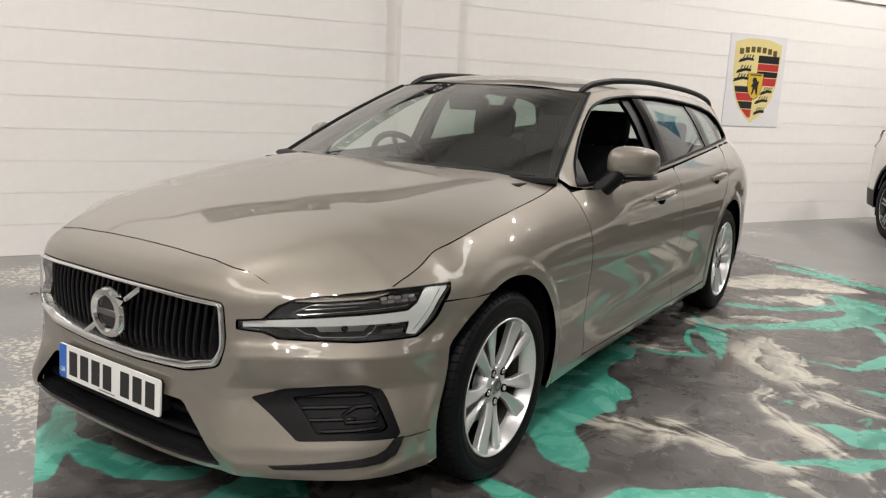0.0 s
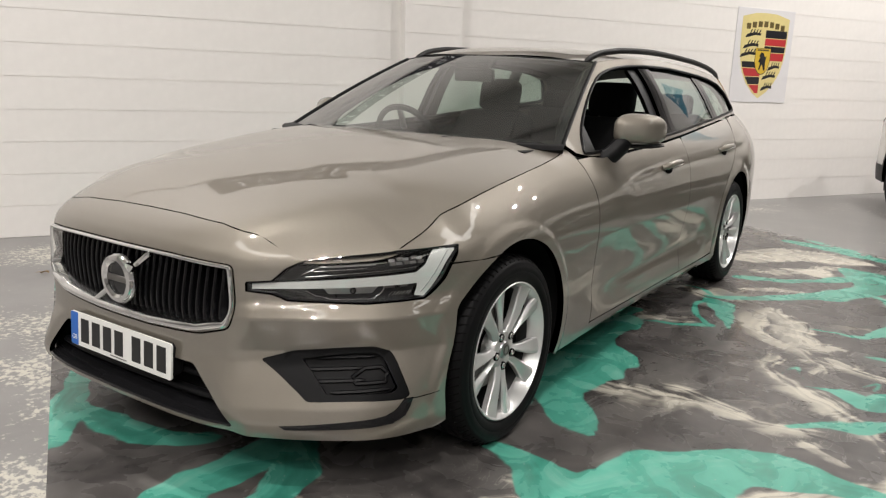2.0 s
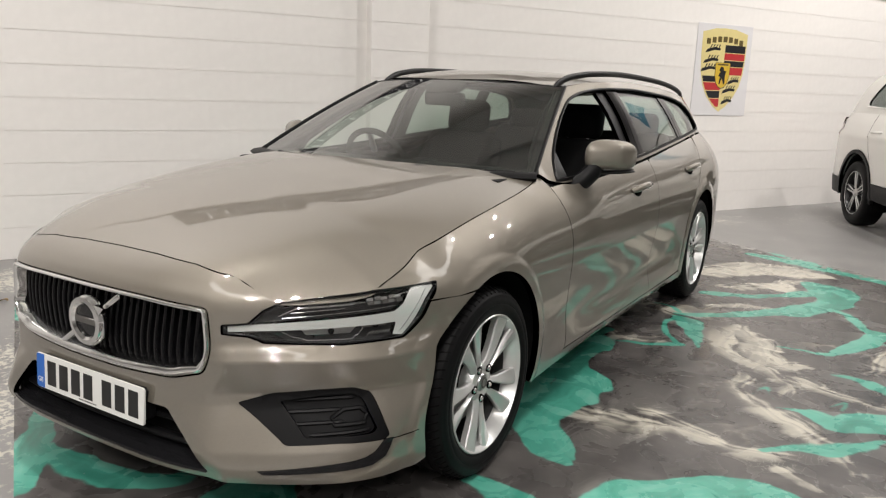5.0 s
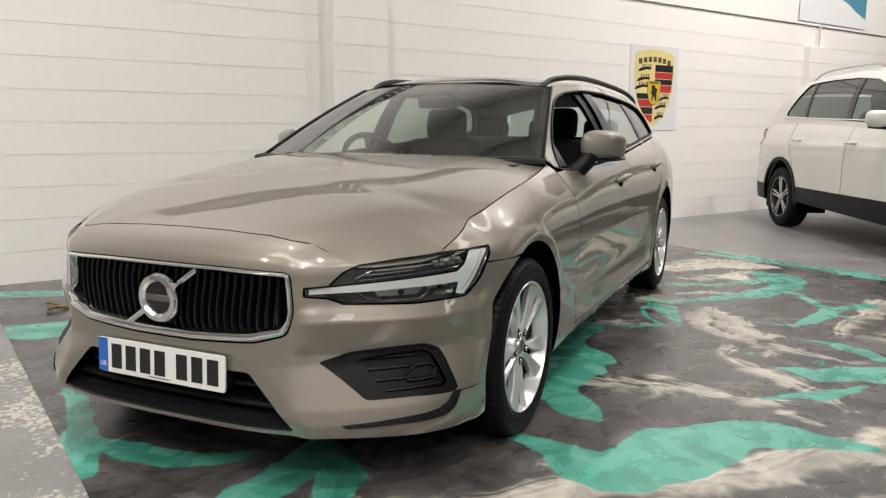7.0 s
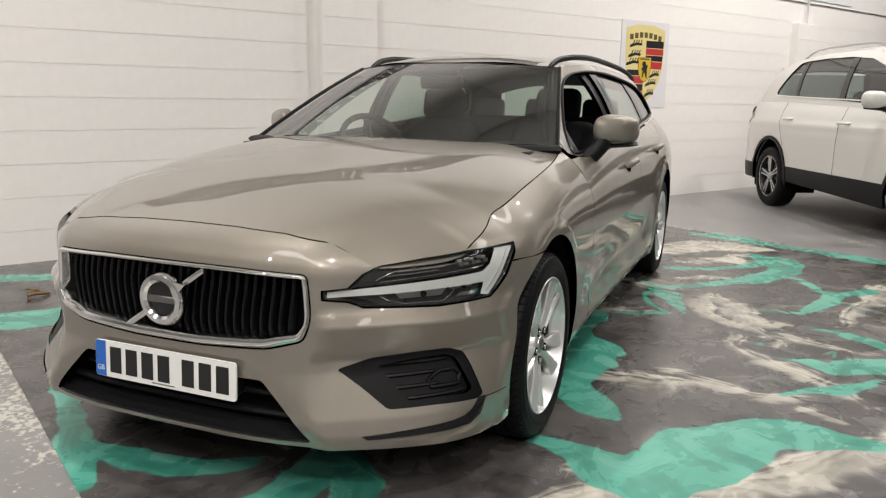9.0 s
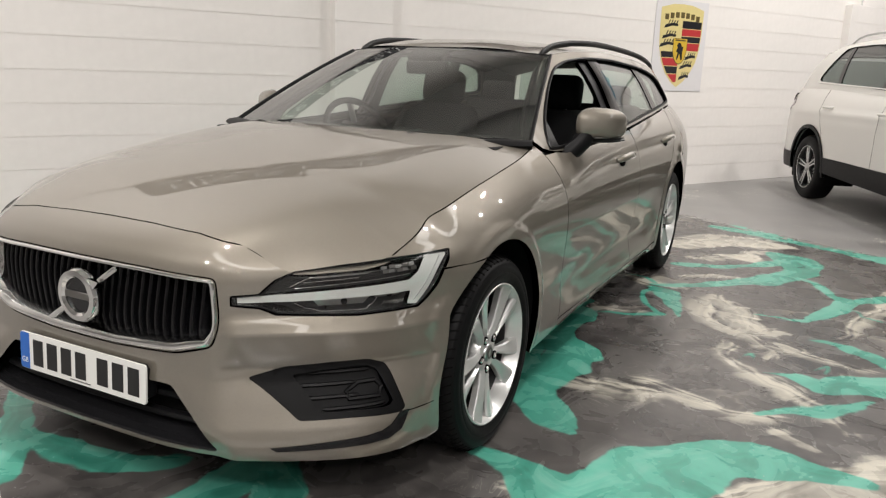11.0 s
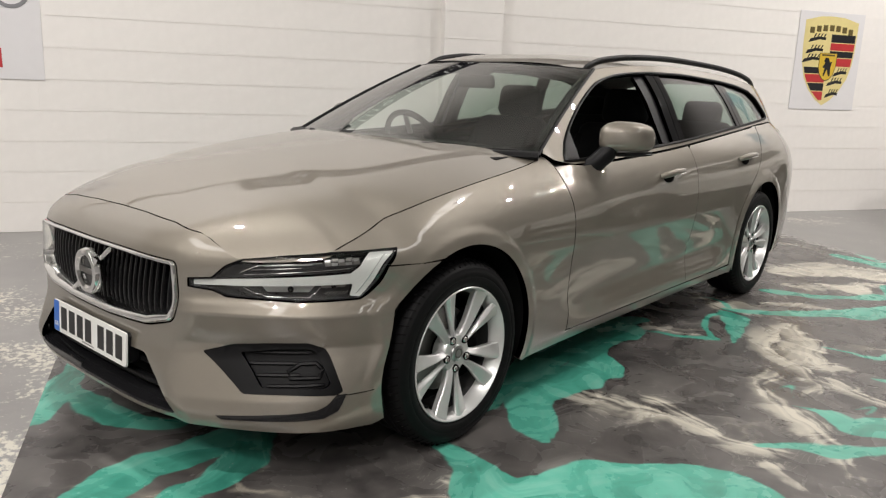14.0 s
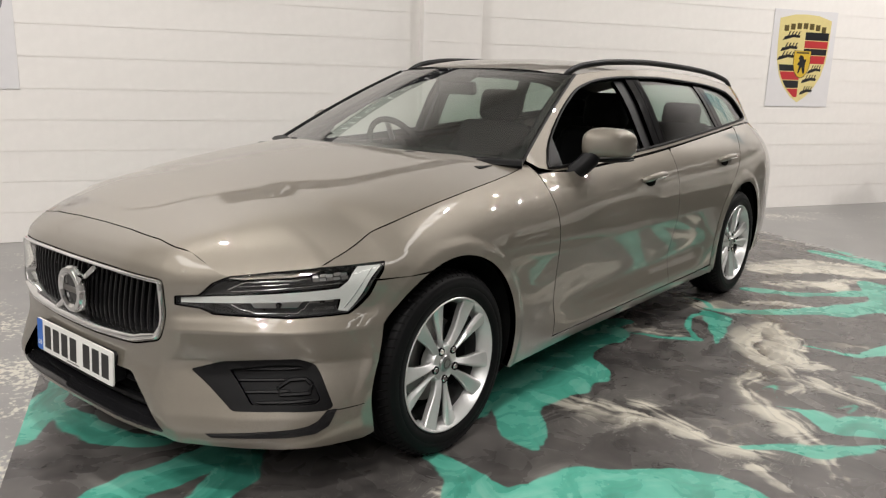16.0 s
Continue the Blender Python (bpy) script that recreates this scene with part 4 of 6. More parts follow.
def bonnet(x, y):
    x, y = np.asarray(x, float), np.asarray(y, float)
    xe = np.where(y < 0.42, HALF(y), side(y, SHUT(y))[0])
    r = np.abs(x / xe)
    dome = 0.0054 * np.exp(-((r - 0.70) / 0.16) ** 2) * step(0.3, 0.7, y)
    swell = lambda rr, yy: RIDGE(yy) - (RIDGE(yy) - SHUT(yy)) * (0.28 * rr ** 2 + 0.72 * rr ** (6.9 - 3.64 * step(0.25, 0.65, yy)))
    ax = np.minimum(np.abs(x), EDGE_X[-1])
    ye, ze = np.interp(ax, EDGE_X, EDGE_Y), np.interp(ax, EDGE_X, EDGE_Z)
    lift = (ze - swell(ax / HALF(ye), ye)) * np.exp(-((y - ye) / 0.12) ** 2) * (1 - step(0.48, 0.60, np.abs(x)))
    return x, y, swell(r, y) + dome + lift


LEAN_IN = curve((1.5, 0.85), (2.2, 0.68), (2.8, 0.47), (3.6, 0.47), (4.6, 0.52))
CANT = curve((2.22, 1.317), (2.6, 1.352), (3.0, 1.362), (3.6, 1.345), (4.2, 1.29), (4.5, 1.235))
CROWN = curve((1.98, 1.318), (2.035, 1.3415), (2.12, 1.365), (2.3, 1.392), (2.7, 1.408), (3.4, 1.402), (4.2, 1.352), (4.55, 1.31))


def cabin(y, z):
    y, z = np.asarray(y, float), np.asarray(z, float)
    return XTOP(y) - 0.006 - LEAN_IN(y) * (z - ZTOP(y)) - 0.04 * np.clip((z - 1.15) / 0.2, 0, 2) ** 2, y, z


def roof(x, y):
    x, y = np.asarray(x, float), np.asarray(y, float)
    xr, zr = cabin(y, CANT(y))[0], CANT(y)
    return x, y, CROWN(y) - (CROWN(y) - zr) * np.abs(x / xr) ** 2.6


def screen(u, v):
    u, v = np.asarray(u, float), np.asarray(v, float)
    k = np.abs(u) ** 2.2
    x = u * (0.752 + (0.56 - 0.752) * v)
    y = (1.27 + 0.24 * k) * (1 - v) + (2.035 + 0.185 * k) * v
    z = (0.965 + 0.0 * k) * (1 - v) + (1.340 - 0.020 * k) * v + 0.10 * v * (1 - v) * (1 - 0.4 * k)
    return x, y, z


def at_x(x, z):
    """The angle round the nose at which the front is x from the middle."""
    a = np.linspace(0, 88, 400)
    return math.copysign(float(np.interp(abs(x), face(a, np.full(400, z))[0], a)), x)


def at_y(y, z):
    return float(nose_angle(y, z))


car = thing("estate_car", "champagne metallic estate car on silver alloy wheels", "car")
SM = 0.0125      # metres to a degree round the nose


def both(pts):
    """A shape over the middle line: the points of its right half and their mirror image."""
    return pts + [(-p[0], *p[1:]) for p in pts[::-1]]


# front bumper: outline of its half, from the middle of the bonnet edge round to the middle of the lip
LAMP = [(33.0, 0.650), (33.0, 0.628), (37.0, 0.620), (39.8, 0.602), (55, 0.592), (67.5, 0.597), (72.0, 0.648), (75.6, 0.695), (78.4, 0.728), (78.6, 0.738), (75, 0.741), (62.5, 0.737), (52, 0.728), (43.3, 0.715), (40.0, 0.692), (37.3, 0.655)]
edge = NOSE_EDGE[:]
edge += [(39.7, 0.692), (37.0, 0.656), (32.7, 0.652), (32.7, 0.626), (37.0, 0.617), (39.6, 0.599), (55, 0.589), (68, 0.594), (72.7, 0.645), (75.8, 0.688)]
archf = [(AXLES[0] - math.sqrt(ARCH ** 2 - (z - HUB_Z) ** 2), z) for z in np.linspace(0.685, 0.20, 26)]
edge += [(at_y(y, z), z) for y, z in archf]
edge += [(at_y(0.50, 0.185), 0.185), (72, 0.195), (50, 0.207), (36, 0.215), (30, 0.221), (20, 0.221), (0.0, 0.221)]
front = [edge[0]] + edge[1:] + [(-a, z) for a, z in edge[1:-1][::-1]]
GRILLE = both([(at_x(0.24, 0.705), 0.705), (at_x(0.452, 0.698), 0.698), (at_x(0.463, 0.565), 0.565), (at_x(0.445, 0.512), 0.512), (at_x(0.34, 0.482), 0.482), (at_x(0.12, 0.468), 0.468)])
grille_edge = rounded([(p[0] * SM, p[1], 0.018) for p in GRILLE], n=6)
grille_edge = [(u / SM, v) for u, v in grille_edge]
INTAKE = both([(at_x(0.325, 0.395), 0.395), (at_x(0.478, 0.238), 0.238)])
intake_edge = [(u / SM, v) for u, v in rounded([(a * SM, z) for a, z in INTAKE], 0.012)]
FOG = [(35.0, 0.429), (41.4, 0.457), (50, 0.465), (58.0, 0.467), (61.4, 0.448), (71.8, 0.322), (70.6, 0.313), (58.6, 0.319), (47.0, 0.319)]
fog_edge = [(u / SM, v) for u, v in rounded([(a * SM, z) for a, z in FOG], 0.012)]
panel("front_bumper", front, face, PAINT, car, holes=[grille_edge, intake_edge, fog_edge, [(-a, z) for a, z in fog_edge[::-1]]], stretch=SM, d=0.014, gap=0.0015, lip=0.02)

# bonnet
bon = [(float(x), float(y)) for x, y in zip(EDGE_X[:-1:3], EDGE_Y[:-1:3])]
bon += [(float(face(a, z)[0]), float(face(a, z)[1])) for a, z in ((43.2, 0.716), (47, 0.722), (52, 0.7295), (57, 0.734), (61.5, 0.738))]
bon = [(float(x), float(y)) for x, y in bon] + [(float(side(y, SHUT(y))[0]), float(y)) for y in np.linspace(0.42, 1.55, 40)]
bon += [(0.735, 1.50), (0.60, 1.415), (0.40, 1.345), (0.20, 1.31), (0.0, 1.30)]
panel("bonnet", bon + [(-x, y) for x, y in bon[1:-1][::-1]], bonnet, PAINT, car, gap=0.0009, lip=0.02, d=0.016)

SEAM = curve((0.20, 1.582), (0.25, 1.586), (0.32, 1.594), (0.41, 1.574), (0.50, 1.571), (0.60, 1.577), (0.70, 1.580), (0.79, 1.574), (0.86, 1.564), (0.95, 1.562))     # wing to front door
SEAM2 = curve((0.20, 2.735), (0.45, 2.755), (0.95, 2.775))   # front to rear door
BELT = lambda y: float(ZTOP(y))


def door_edge(y0, y1, n=14):
    return [(float(y), BELT(y) - 0.003) for y in np.linspace(y0, y1, n)]


def seam_line(c, z0, z1, n=14):
    return [(float(c(z)), float(z)) for z in np.linspace(z0, z1, n)]


SILL = 0.255
wing = [(0.40, 0.737)] + [(float(y), float(SHUT(y)) - 0.001) for y in np.linspace(0.43, 1.55, 30)] + [(1.558, 0.940)] + seam_line(SEAM, 0.925, 0.215, 22)
wing += arc(AXLES[0], HUB_Z, ARCH, -19, 110.5, 50)
wing += [(0.66, 0.686), (0.562, 0.691), (0.585, 0.715), (0.600, 0.74)]
fdoor = [(y + 0.0025, z) for y, z in seam_line(SEAM, SILL, 0.922, 22)] + door_edge(1.665, 2.765) + seam_line(SEAM2, 0.95, SILL)
rdoor = seam_line(SEAM2, SILL, 0.95) + door_edge(2.80, 3.86) + [(3.80, 0.97), (3.70, 0.86), (3.60, 0.775), (3.50, 0.70)] + [(y - 0.0, z) for y, z in arc(AXLES[1], HUB_Z, ARCH + 0.06, 132, 190, 16)]
quarter = door_edge(3.87, 4.72, 20) + [(4.745, 0.90), (4.75, 0.60), (4.72, 0.30), (4.62, 0.215)] + arc(AXLES[1], HUB_Z, ARCH, -19, 199, 60)
quarter += [(3.36, 0.24)] + [(y, z) for y, z in arc(AXLES[1], HUB_Z, ARCH + 0.06, 190, 132, 16)] + [(3.50, 0.70), (3.60, 0.775), (3.70, 0.86), (3.80, 0.97)]
sill = [(1.275, 0.202), (1.262, 0.222), (1.625, SILL - 0.002), (2.7, SILL - 0.002), (3.375, SILL - 0.002), (3.37, 0.205), (2.4, 0.198)]
WS_EDGE = curve((1.515, 0.966), (1.7, 1.072), (1.95, 1.205), (2.10, 1.272), (2.22, 1.317))
frame_out = [(float(y), float(WS_EDGE(y))) for y in np.linspace(1.53, 2.20, 16)] + [(float(y), float(CANT(y))) for y in np.linspace(2.22, 4.5, 40)]
frame_out += [(4.57, 1.12), (4.63, 1.03)] + [(float(y), BELT(y) + 0.001) for y in np.linspace(4.6, 1.60, 50)]
DLO_TOP = curve((1.66, 0.935), (1.73, 1.005), (1.86, 1.094), (2.05, 1.196), (2.25, 1.272), (2.45, 1.309), (2.7, 1.325), (3.0, 1.326), (3.4, 1.311), (3.8, 1.284), (4.0, 1.252))
DLO = [(float(y), float(DLO_TOP(y)), 0.0) for y in np.concatenate([np.linspace(1.66, 2.6, 26), np.linspace(2.7, 4.0, 16)])]
DLO += [(4.085, 1.215), (4.20, 1.103), (4.185, 1.077), (3.8, 1.050), (3.4, 1.022), (2.8, 0.984), (2.2, 0.950), (1.75, 0.933, 0.0)]
dlo = rounded(DLO, 0.03, 4)


def clip_y(poly, a, b):
    """The part of an outline between two straight cuts that may lean: a, b give the place of the cut at a height."""
    out = [tuple(q[:2]) for q in poly]
    for keep in (lambda q: q[0] - a(q[1]), lambda q: b(q[1]) - q[0]):
        got = []
        for p, q in zip(out, out[1:] + out[:1]):
            fp, fq = keep(p), keep(q)
            if fp >= 0:
                got.append(p)
            if (fp >= 0) != (fq >= 0):
                t = fp / (fp - fq)
                got.append((p[0] + (q[0] - p[0]) * t, p[1] + (q[1] - p[1]) * t))
        out = got
    return out


def window_fittings(mirror, front_door, rear_door):
    """Black pillars, seals and the panes of one side."""
    b0, b1 = (lambda z: 2.665 - 0.03 * (z - 1.0)), (lambda z: 2.805 - 0.05 * (z - 1.0))
    c0, c1 = (lambda z: 3.625 - 0.40 * (z - 1.02)), (lambda z: 3.75 - 0.42 * (z - 1.02))
    first, last = (lambda z: 0.0), (lambda z: 9.0)
    wide = shrink(dlo, 0.006)
    panel("side_window", clip_y(wide, b1, c0), pushed(cabin, 0.012), SIDE_GLASS, rear_door, mirror=mirror, lip=0, d=0.05)
    panel("quarter_window", clip_y(wide, c1, last), pushed(cabin, 0.010), SIDE_GLASS, car, mirror=mirror, lip=0, d=0.05)
    panel("pillar_cover", clip_y(wide, b0, lambda z: b0(z) + 0.070), pushed(cabin, 0.006), GLOSS_BLACK, front_door, mirror=mirror, lip=0.02, d=0.04)
    panel("pillar_cover", clip_y(wide, lambda z: b0(z) + 0.075, b1), pushed(cabin, 0.006), GLOSS_BLACK, rear_door, mirror=mirror, lip=0.02, d=0.04)
    panel("pillar_cover", clip_y(wide, c0, lambda z: c0(z) + 0.045), pushed(cabin, 0.008), GLOSS_BLACK, rear_door, mirror=mirror, lip=0.02, d=0.04)
    panel("pillar_cover", clip_y(wide, lambda z: c0(z) + 0.052, c1), pushed(cabin, 0.008), GLOSS_BLACK, car, mirror=mirror, lip=0.02, d=0.04)
    panel("window_frame", clip_y(wide, lambda z: b0(z) - 0.085, lambda z: b0(z) - 0.004), pushed(cabin, 0.022), BLACK_PLASTIC, front_door, "dark rear edge of the open window", mirror=mirror, lip=0.02, d=0.04)
    panel("sail_panel", clip_y(wide, first, lambda z: 1.81 + 0.30 * (z - 1.0)), pushed(cabin, 0.008), BLACK_PLASTIC, front_door, mirror=mirror, lip=0.02, d=0.04)
    ring = [cabin(np.array([u]), np.array([v])) for u, v in densify(shrink(dlo, 0.004), 0.03)]
    ring = [((-1 if mirror else 1) * (q[0][0] + 0.001), q[1][0], q[2][0]) for q in ring]
    part("window_seal", tube(ring, 0.0075, 6, closed=True), BLACK_PLASTIC, car)
    # lining of the cabin's side and the door cards
    panel("side_lining", frame_out, pushed(cabin, 0.035), TRIM_INT, car, mirror=mirror, holes=[shrink(dlo, -0.012)], lip=0.02, d=0.05)
    card = [(1.45, 0.30), (3.9, 0.30), (3.9, 1.0), (2.7, 0.965), (1.7, 0.945), (1.45, 0.90)]
    panel("door_card", card, pushed(side, 0.07), TRIM_INT, car, mirror=mirror, lip=0.05, d=0.08)


for mirror in (False, True):
    panel("front_wing", wing, side, PAINT, car, mirror=mirror, gap=0.0007, lip=0.025, flip=False, d=0.013)
    fd = panel("front_door", fdoor, side, PAINT, car, mirror=mirror, gap=0.0014, lip=0.02, d=0.017)
    rd = panel("rear_door", rdoor, side, PAINT, car, mirror=mirror, gap=0.0014, lip=0.02, d=0.02)
    panel("rear_quarter", quarter, side, PAINT, car, mirror=mirror, gap=0.002, lip=0.025, d=0.03)
    panel("sill", sill, side, PAINT, car, mirror=mirror, gap=0.001, lip=0.03, d=0.03)
    panel("window_surround", frame_out, cabin, PAINT, car, mirror=mirror, holes=[dlo], lip=0.018, d=0.025)
    window_fittings(mirror, fd, rd)
rf = [(float(cabin(y, CANT(y))[0]), float(y)) for y in np.linspace(2.22, 4.5, 40)]
front_edge = [(x, 2.038 + 0.185 * abs(x / 0.56) ** 2.2) for x in np.linspace(-0.55, 0.55, 21)]
panel("roof", front_edge + rf + [(0.3, 4.56), (-0.3, 4.56)] + [(-x, y) for x, y in rf[::-1]], roof, PAINT, car, lip=0.02, d=0.04, gap=0.002)
panel("headliner", front_edge + rf + [(0.3, 4.5), (-0.3, 4.5)] + [(-x, y) for x, y in rf[::-1]], pushed(roof, 0.035), HEADLINER, car, lip=0, d=0.08)
panel("windscreen", [(-1, 0), (1, 0), (1, 1), (-1, 1)], screen, WIND_GLASS, car, stretch=0.65, lip=0, d=0.04)

# closing panels: tail, scuttle, underbody, wheel housings
def tail(x, z):
    x, z = np.asarray(x, float), np.asarray(z, float)
    w = np.where(z > 1.05, 0.60, 0.745)
    return x, 4.775 - 0.03 * (x / w) ** 2 - np.clip(z - 0.93, 0, 1) * 0.80 - 0.12 * np.clip(0.35 - z, 0, 1), z


panel("tailgate", [(-0.735, 0.55), (0.735, 0.55), (0.74, 0.8), (0.68, 0.93), (0.60, 0.995), (-0.60, 0.995), (-0.68, 0.93), (-0.74, 0.8)], tail, PAINT, car, d=0.06, lip=0.03, flip=True)
panel("rear_bumper", [(-0.72, 0.22), (0.72, 0.22), (0.74, 0.545), (-0.74, 0.545)], tail, PAINT, car, d=0.06, lip=0.03, flip=True)
panel("rear_window", [(-0.58, 1.0), (0.58, 1.0), (0.48, 1.285), (-0.48, 1.285)], tail, SIDE_GLASS, car, d=0.08, lip=0, flip=True)
for k in (-1, 1):
    panel("tail_lamp", rounded([(4.48, 1.002), (4.56, 1.008), (4.67, 0.975), (4.70, 0.945), (4.62, 0.955)], 0.010), pushed(side, -0.002), TAIL_LENS, car, "smoked amber tail lamp tip", mirror=k < 0, lip=0.012, d=0.03)
part("underbody", box(1.60, 3.9, 0.06, 0.02, 1, (0, 2.45, 0.20)), DARK, car)
part("cabin_floor", box(1.56, 3.2, 0.04, 0.01, 1, (0, 3.0, 0.30)), TRIM_INT, car)
part("bulkhead", box(1.45, 0.04, 0.62, 0.01, 1, (0, 1.40, 0.58)), DARK, car)
part("engine_cover", box(1.3, 0.95, 0.30, 0.05, 2, (0, 0.78, 0.50)), DARK, car)
part("radiator", box(1.02, 0.05, 0.50, 0.01, 1, (0, 0.27, 0.46)), DARK, car)


def housing(y0, k):
    bm = bmesh.new()
    rows = []
    for y, z in arc(y0, HUB_Z, ARCH + 0.012, -25, 205, 36):
        xo = float(width_at(np.array([y]), np.array([z]))[0]) * (math.sin(radians(min(90, at_y(y, z)))) if y < 1 else 1) - 0.018
        rows.append([bm.verts.new((k * x, y, z)) for x in (xo, xo - 0.04, 0.50)])
    for a, b in zip(rows, rows[1:]):
        for i in range(2):
            bm.faces.new((a[i], a[i + 1], b[i + 1], b[i]))
    c = [bm.verts.new((k * 0.50, y0, HUB_Z))]
    for a, b in zip(rows, rows[1:]):
        bm.faces.new((a[2], c[0], b[2]))
    bmesh.ops.recalc_face_normals(bm, faces=bm.faces[:])
    return part("arch_liner", bm, DARK, car)


for y0 in AXLES:
    for k in (-1, 1):
        housing(y0, k)

# scuttle under the windscreen
part("scuttle", tube([(x, 1.315 + 0.20 * abs(x / 0.75) ** 2.2, 0.962 - 0.0 * abs(x)) for x in np.linspace(-0.75, 0.75, 25)], 0.055, 8, flat=0.35), BLACK_PLASTIC, car)
for k in (-1, 1):
    col = [screen(np.array([k * 0.995]), np.array([v])) for v in np.linspace(0, 1, 12)]
    part("screen_seal", tube([(q[0][0], q[1][0], q[2][0] + 0.001) for q in col], 0.009, 6), BLACK_PLASTIC, car)
top = [screen(np.array([u]), np.array([1.0])) for u in np.linspace(-1, 1, 21)]
part("screen_seal", tube([(q[0][0], q[1][0] + 0.002, q[2][0] - 0.001) for q in top], 0.0045, 6), BLACK_PLASTIC, car)
panel("screen_band", [(-0.99, 0.988), (0.99, 0.988), (0.99, 1.0), (-0.99, 1.0)], pushed(screen, 0.004), GLOSS_BLACK, car, stretch=0.65, lip=0, d=0.04)
for k in (-1, 1):
    panel("screen_band", [(k * 0.955, 0.0), (k * 0.995, 0.0), (k * 0.995, 1.0), (k * 0.955, 1.0)], pushed(screen, 0.004), GLOSS_BLACK, car, stretch=0.65, lip=0, d=0.03, flip=k < 0)
panel("screen_band", [(-0.99, 0.0), (0.99, 0.0), (0.99, 0.07), (-0.99, 0.07)], pushed(screen, 0.004), GLOSS_BLACK, car, stretch=0.65, lip=0, d=0.03)
part("sensor_pod", box(0.20, 0.14, 0.035, 0.015, 3), TRIM_INT, car, "dark sensor pod behind the mirror", pose(0, 2.06, 1.315, 24))
part("rear_view_mirror", box(0.23, 0.03, 0.065, 0.014, 3), TRIM_INT, car, "", pose(0, 2.03, 1.245, 10))


# ---- wheels
def make_wheel(m):
    """A wheel with five pairs of curved spokes; each pair is parted by a narrow slit with a nut at its foot."""
    w = put("wheel", None, car, "silver alloy wheel with five twin spokes and a black tyre", m)
    r = 0.334
    prof = [(0.230, -0.100), (0.240, -0.108), (0.266, -0.114), (0.296, -0.112), (0.314, -0.104), (0.326, -0.092), (0.333, -0.075), (r, -0.045)]
    for x in (-0.045, 0.0, 0.045):
        prof += [(r, x - 0.012), (r - 0.007, x - 0.009), (r - 0.007, x - 0.003), (r, x)]
    prof += [(r, 0.06), (0.3325, 0.075), (0.328, 0.090), (0.3225, 0.0975), (0.3195, 0.0985), (0.3155, 0.1035), (0.307, 0.1085), (0.304, 0.1085), (0.298, 0.1125), (0.280, 0.1150), (0.2775, 0.1138), (0.2745, 0.1152)]
    prof += [(0.262, 0.1140), (0.2485, 0.1105), (0.2465, 0.1085), (0.242, 0.108), (0.232, 0.100)]
    prof = [(q if q < 0.25 else 0.25 + (q - 0.25) * 0.905, x) for q, x in prof]
    part("tyre", lathe(prof, 120), RUBBER, w, "black road tyre")
    groove = mesh_box("tread_groove", 0.034, 0.0045, 0.008, DARK)
    for i in range(72):
        put("tread_groove", groove, w, m=Matrix.Rotation(2 * math.pi * i / 72, 4, "X") @ Matrix.Translation((0.086, 0, 0.3190)) @ Matrix.Rotation(radians(34), 4, "Y") @ Matrix.Rotation(radians(14), 4, "Z"))
    part("rim", lathe([(0.239, 0.098), (0.2385, 0.1075), (0.2365, 0.1095), (0.2335, 0.1085), (0.2305, 0.100), (0.2265, 0.090), (0.2150, 0.068), (0.2120, 0.052)], 112), ALLOY, w, "bright flange with a sloping inner lip")
    part("rim_barrel", lathe([(0.2120, 0.053), (0.206, 0.01), (0.203, -0.06), (0.226, -0.09), (0.232, -0.10)], 72), BARREL, w)
    part("rim_back", lathe([(0.0, -0.03), (0.12, -0.03), (0.205, -0.04)], 48), DARK, w)
    part("brake_disc", lathe([(0.06, 0.012), (0.150, 0.012), (0.152, 0.0), (0.150, -0.012), (0.06, -0.012)], 64), DISC, w, "grey brake disc")
    part("caliper", box(0.08, 0.10, 0.19, 0.02, 2, (0.0, 0.125, 0.02)), DARK, w)
    # one curved spoke: its slit edge, its crease and its outer edge, at distances from the hub
    rads = (0.040, 0.062, 0.085, 0.110, 0.135, 0.160, 0.185, 0.205, 0.220, 0.2300)
    near_ = curve((0.040, 0.0040), (0.085, 0.0090), (0.135, 0.0130), (0.185, 0.0185), (0.2300, 0.0260))
    far_ = curve((0.040, 0.0290), (0.075, 0.0305), (0.110, 0.0385), (0.150, 0.0535), (0.185, 0.0680), (0.2300, 0.0860))
    face_ = curve((0.040, 0.080), (0.085, 0.087), (0.150, 0.0935), (0.190, 0.0955), (0.2300, 0.1015))
    bm = bmesh.new()
    rows = []
    for rad in rads:
        a, b, f = float(near_(rad)), float(far_(rad)), float(face_(rad))
        w_ = b - a
        sec = [(a + 0.006, f - 0.024), (a, f - 0.013), (a + 0.0025, f - 0.006), (a + 0.20 * w_, f), (a + 0.34 * w_, f - 0.0005), (b - 0.003, f - 0.0105), (b, f - 0.015), (b - 0.004, f - 0.036)]
        rows.append([bm.verts.new((x, q, math.sqrt(max(rad * rad - q * q, 0.0009)))) for q, x in sec])
    for a, b in zip(rows, rows[1:]):
        for i in range(7):
            bm.faces.new((a[i], a[i + 1], b[i + 1], b[i]))
    bm.faces.new(rows[0])
    bm.faces.new(rows[-1])
    bmesh.ops.recalc_face_normals(bm, faces=bm.faces[:])
    spoke = bpy.data.meshes.new("spoke")
    bm.to_mesh(spoke)
    bm.free()
    spoke.materials.append(ALLOY)
    spoke.polygons.foreach_set("use_smooth", [True] * len(spoke.polygons))
    spoke.set_sharp_from_angle(angle=radians(9))
    flipped = spoke.copy()
    flipped.transform(Matrix.Diagonal((1, -1, 1, 1)))
    flipped.flip_normals()
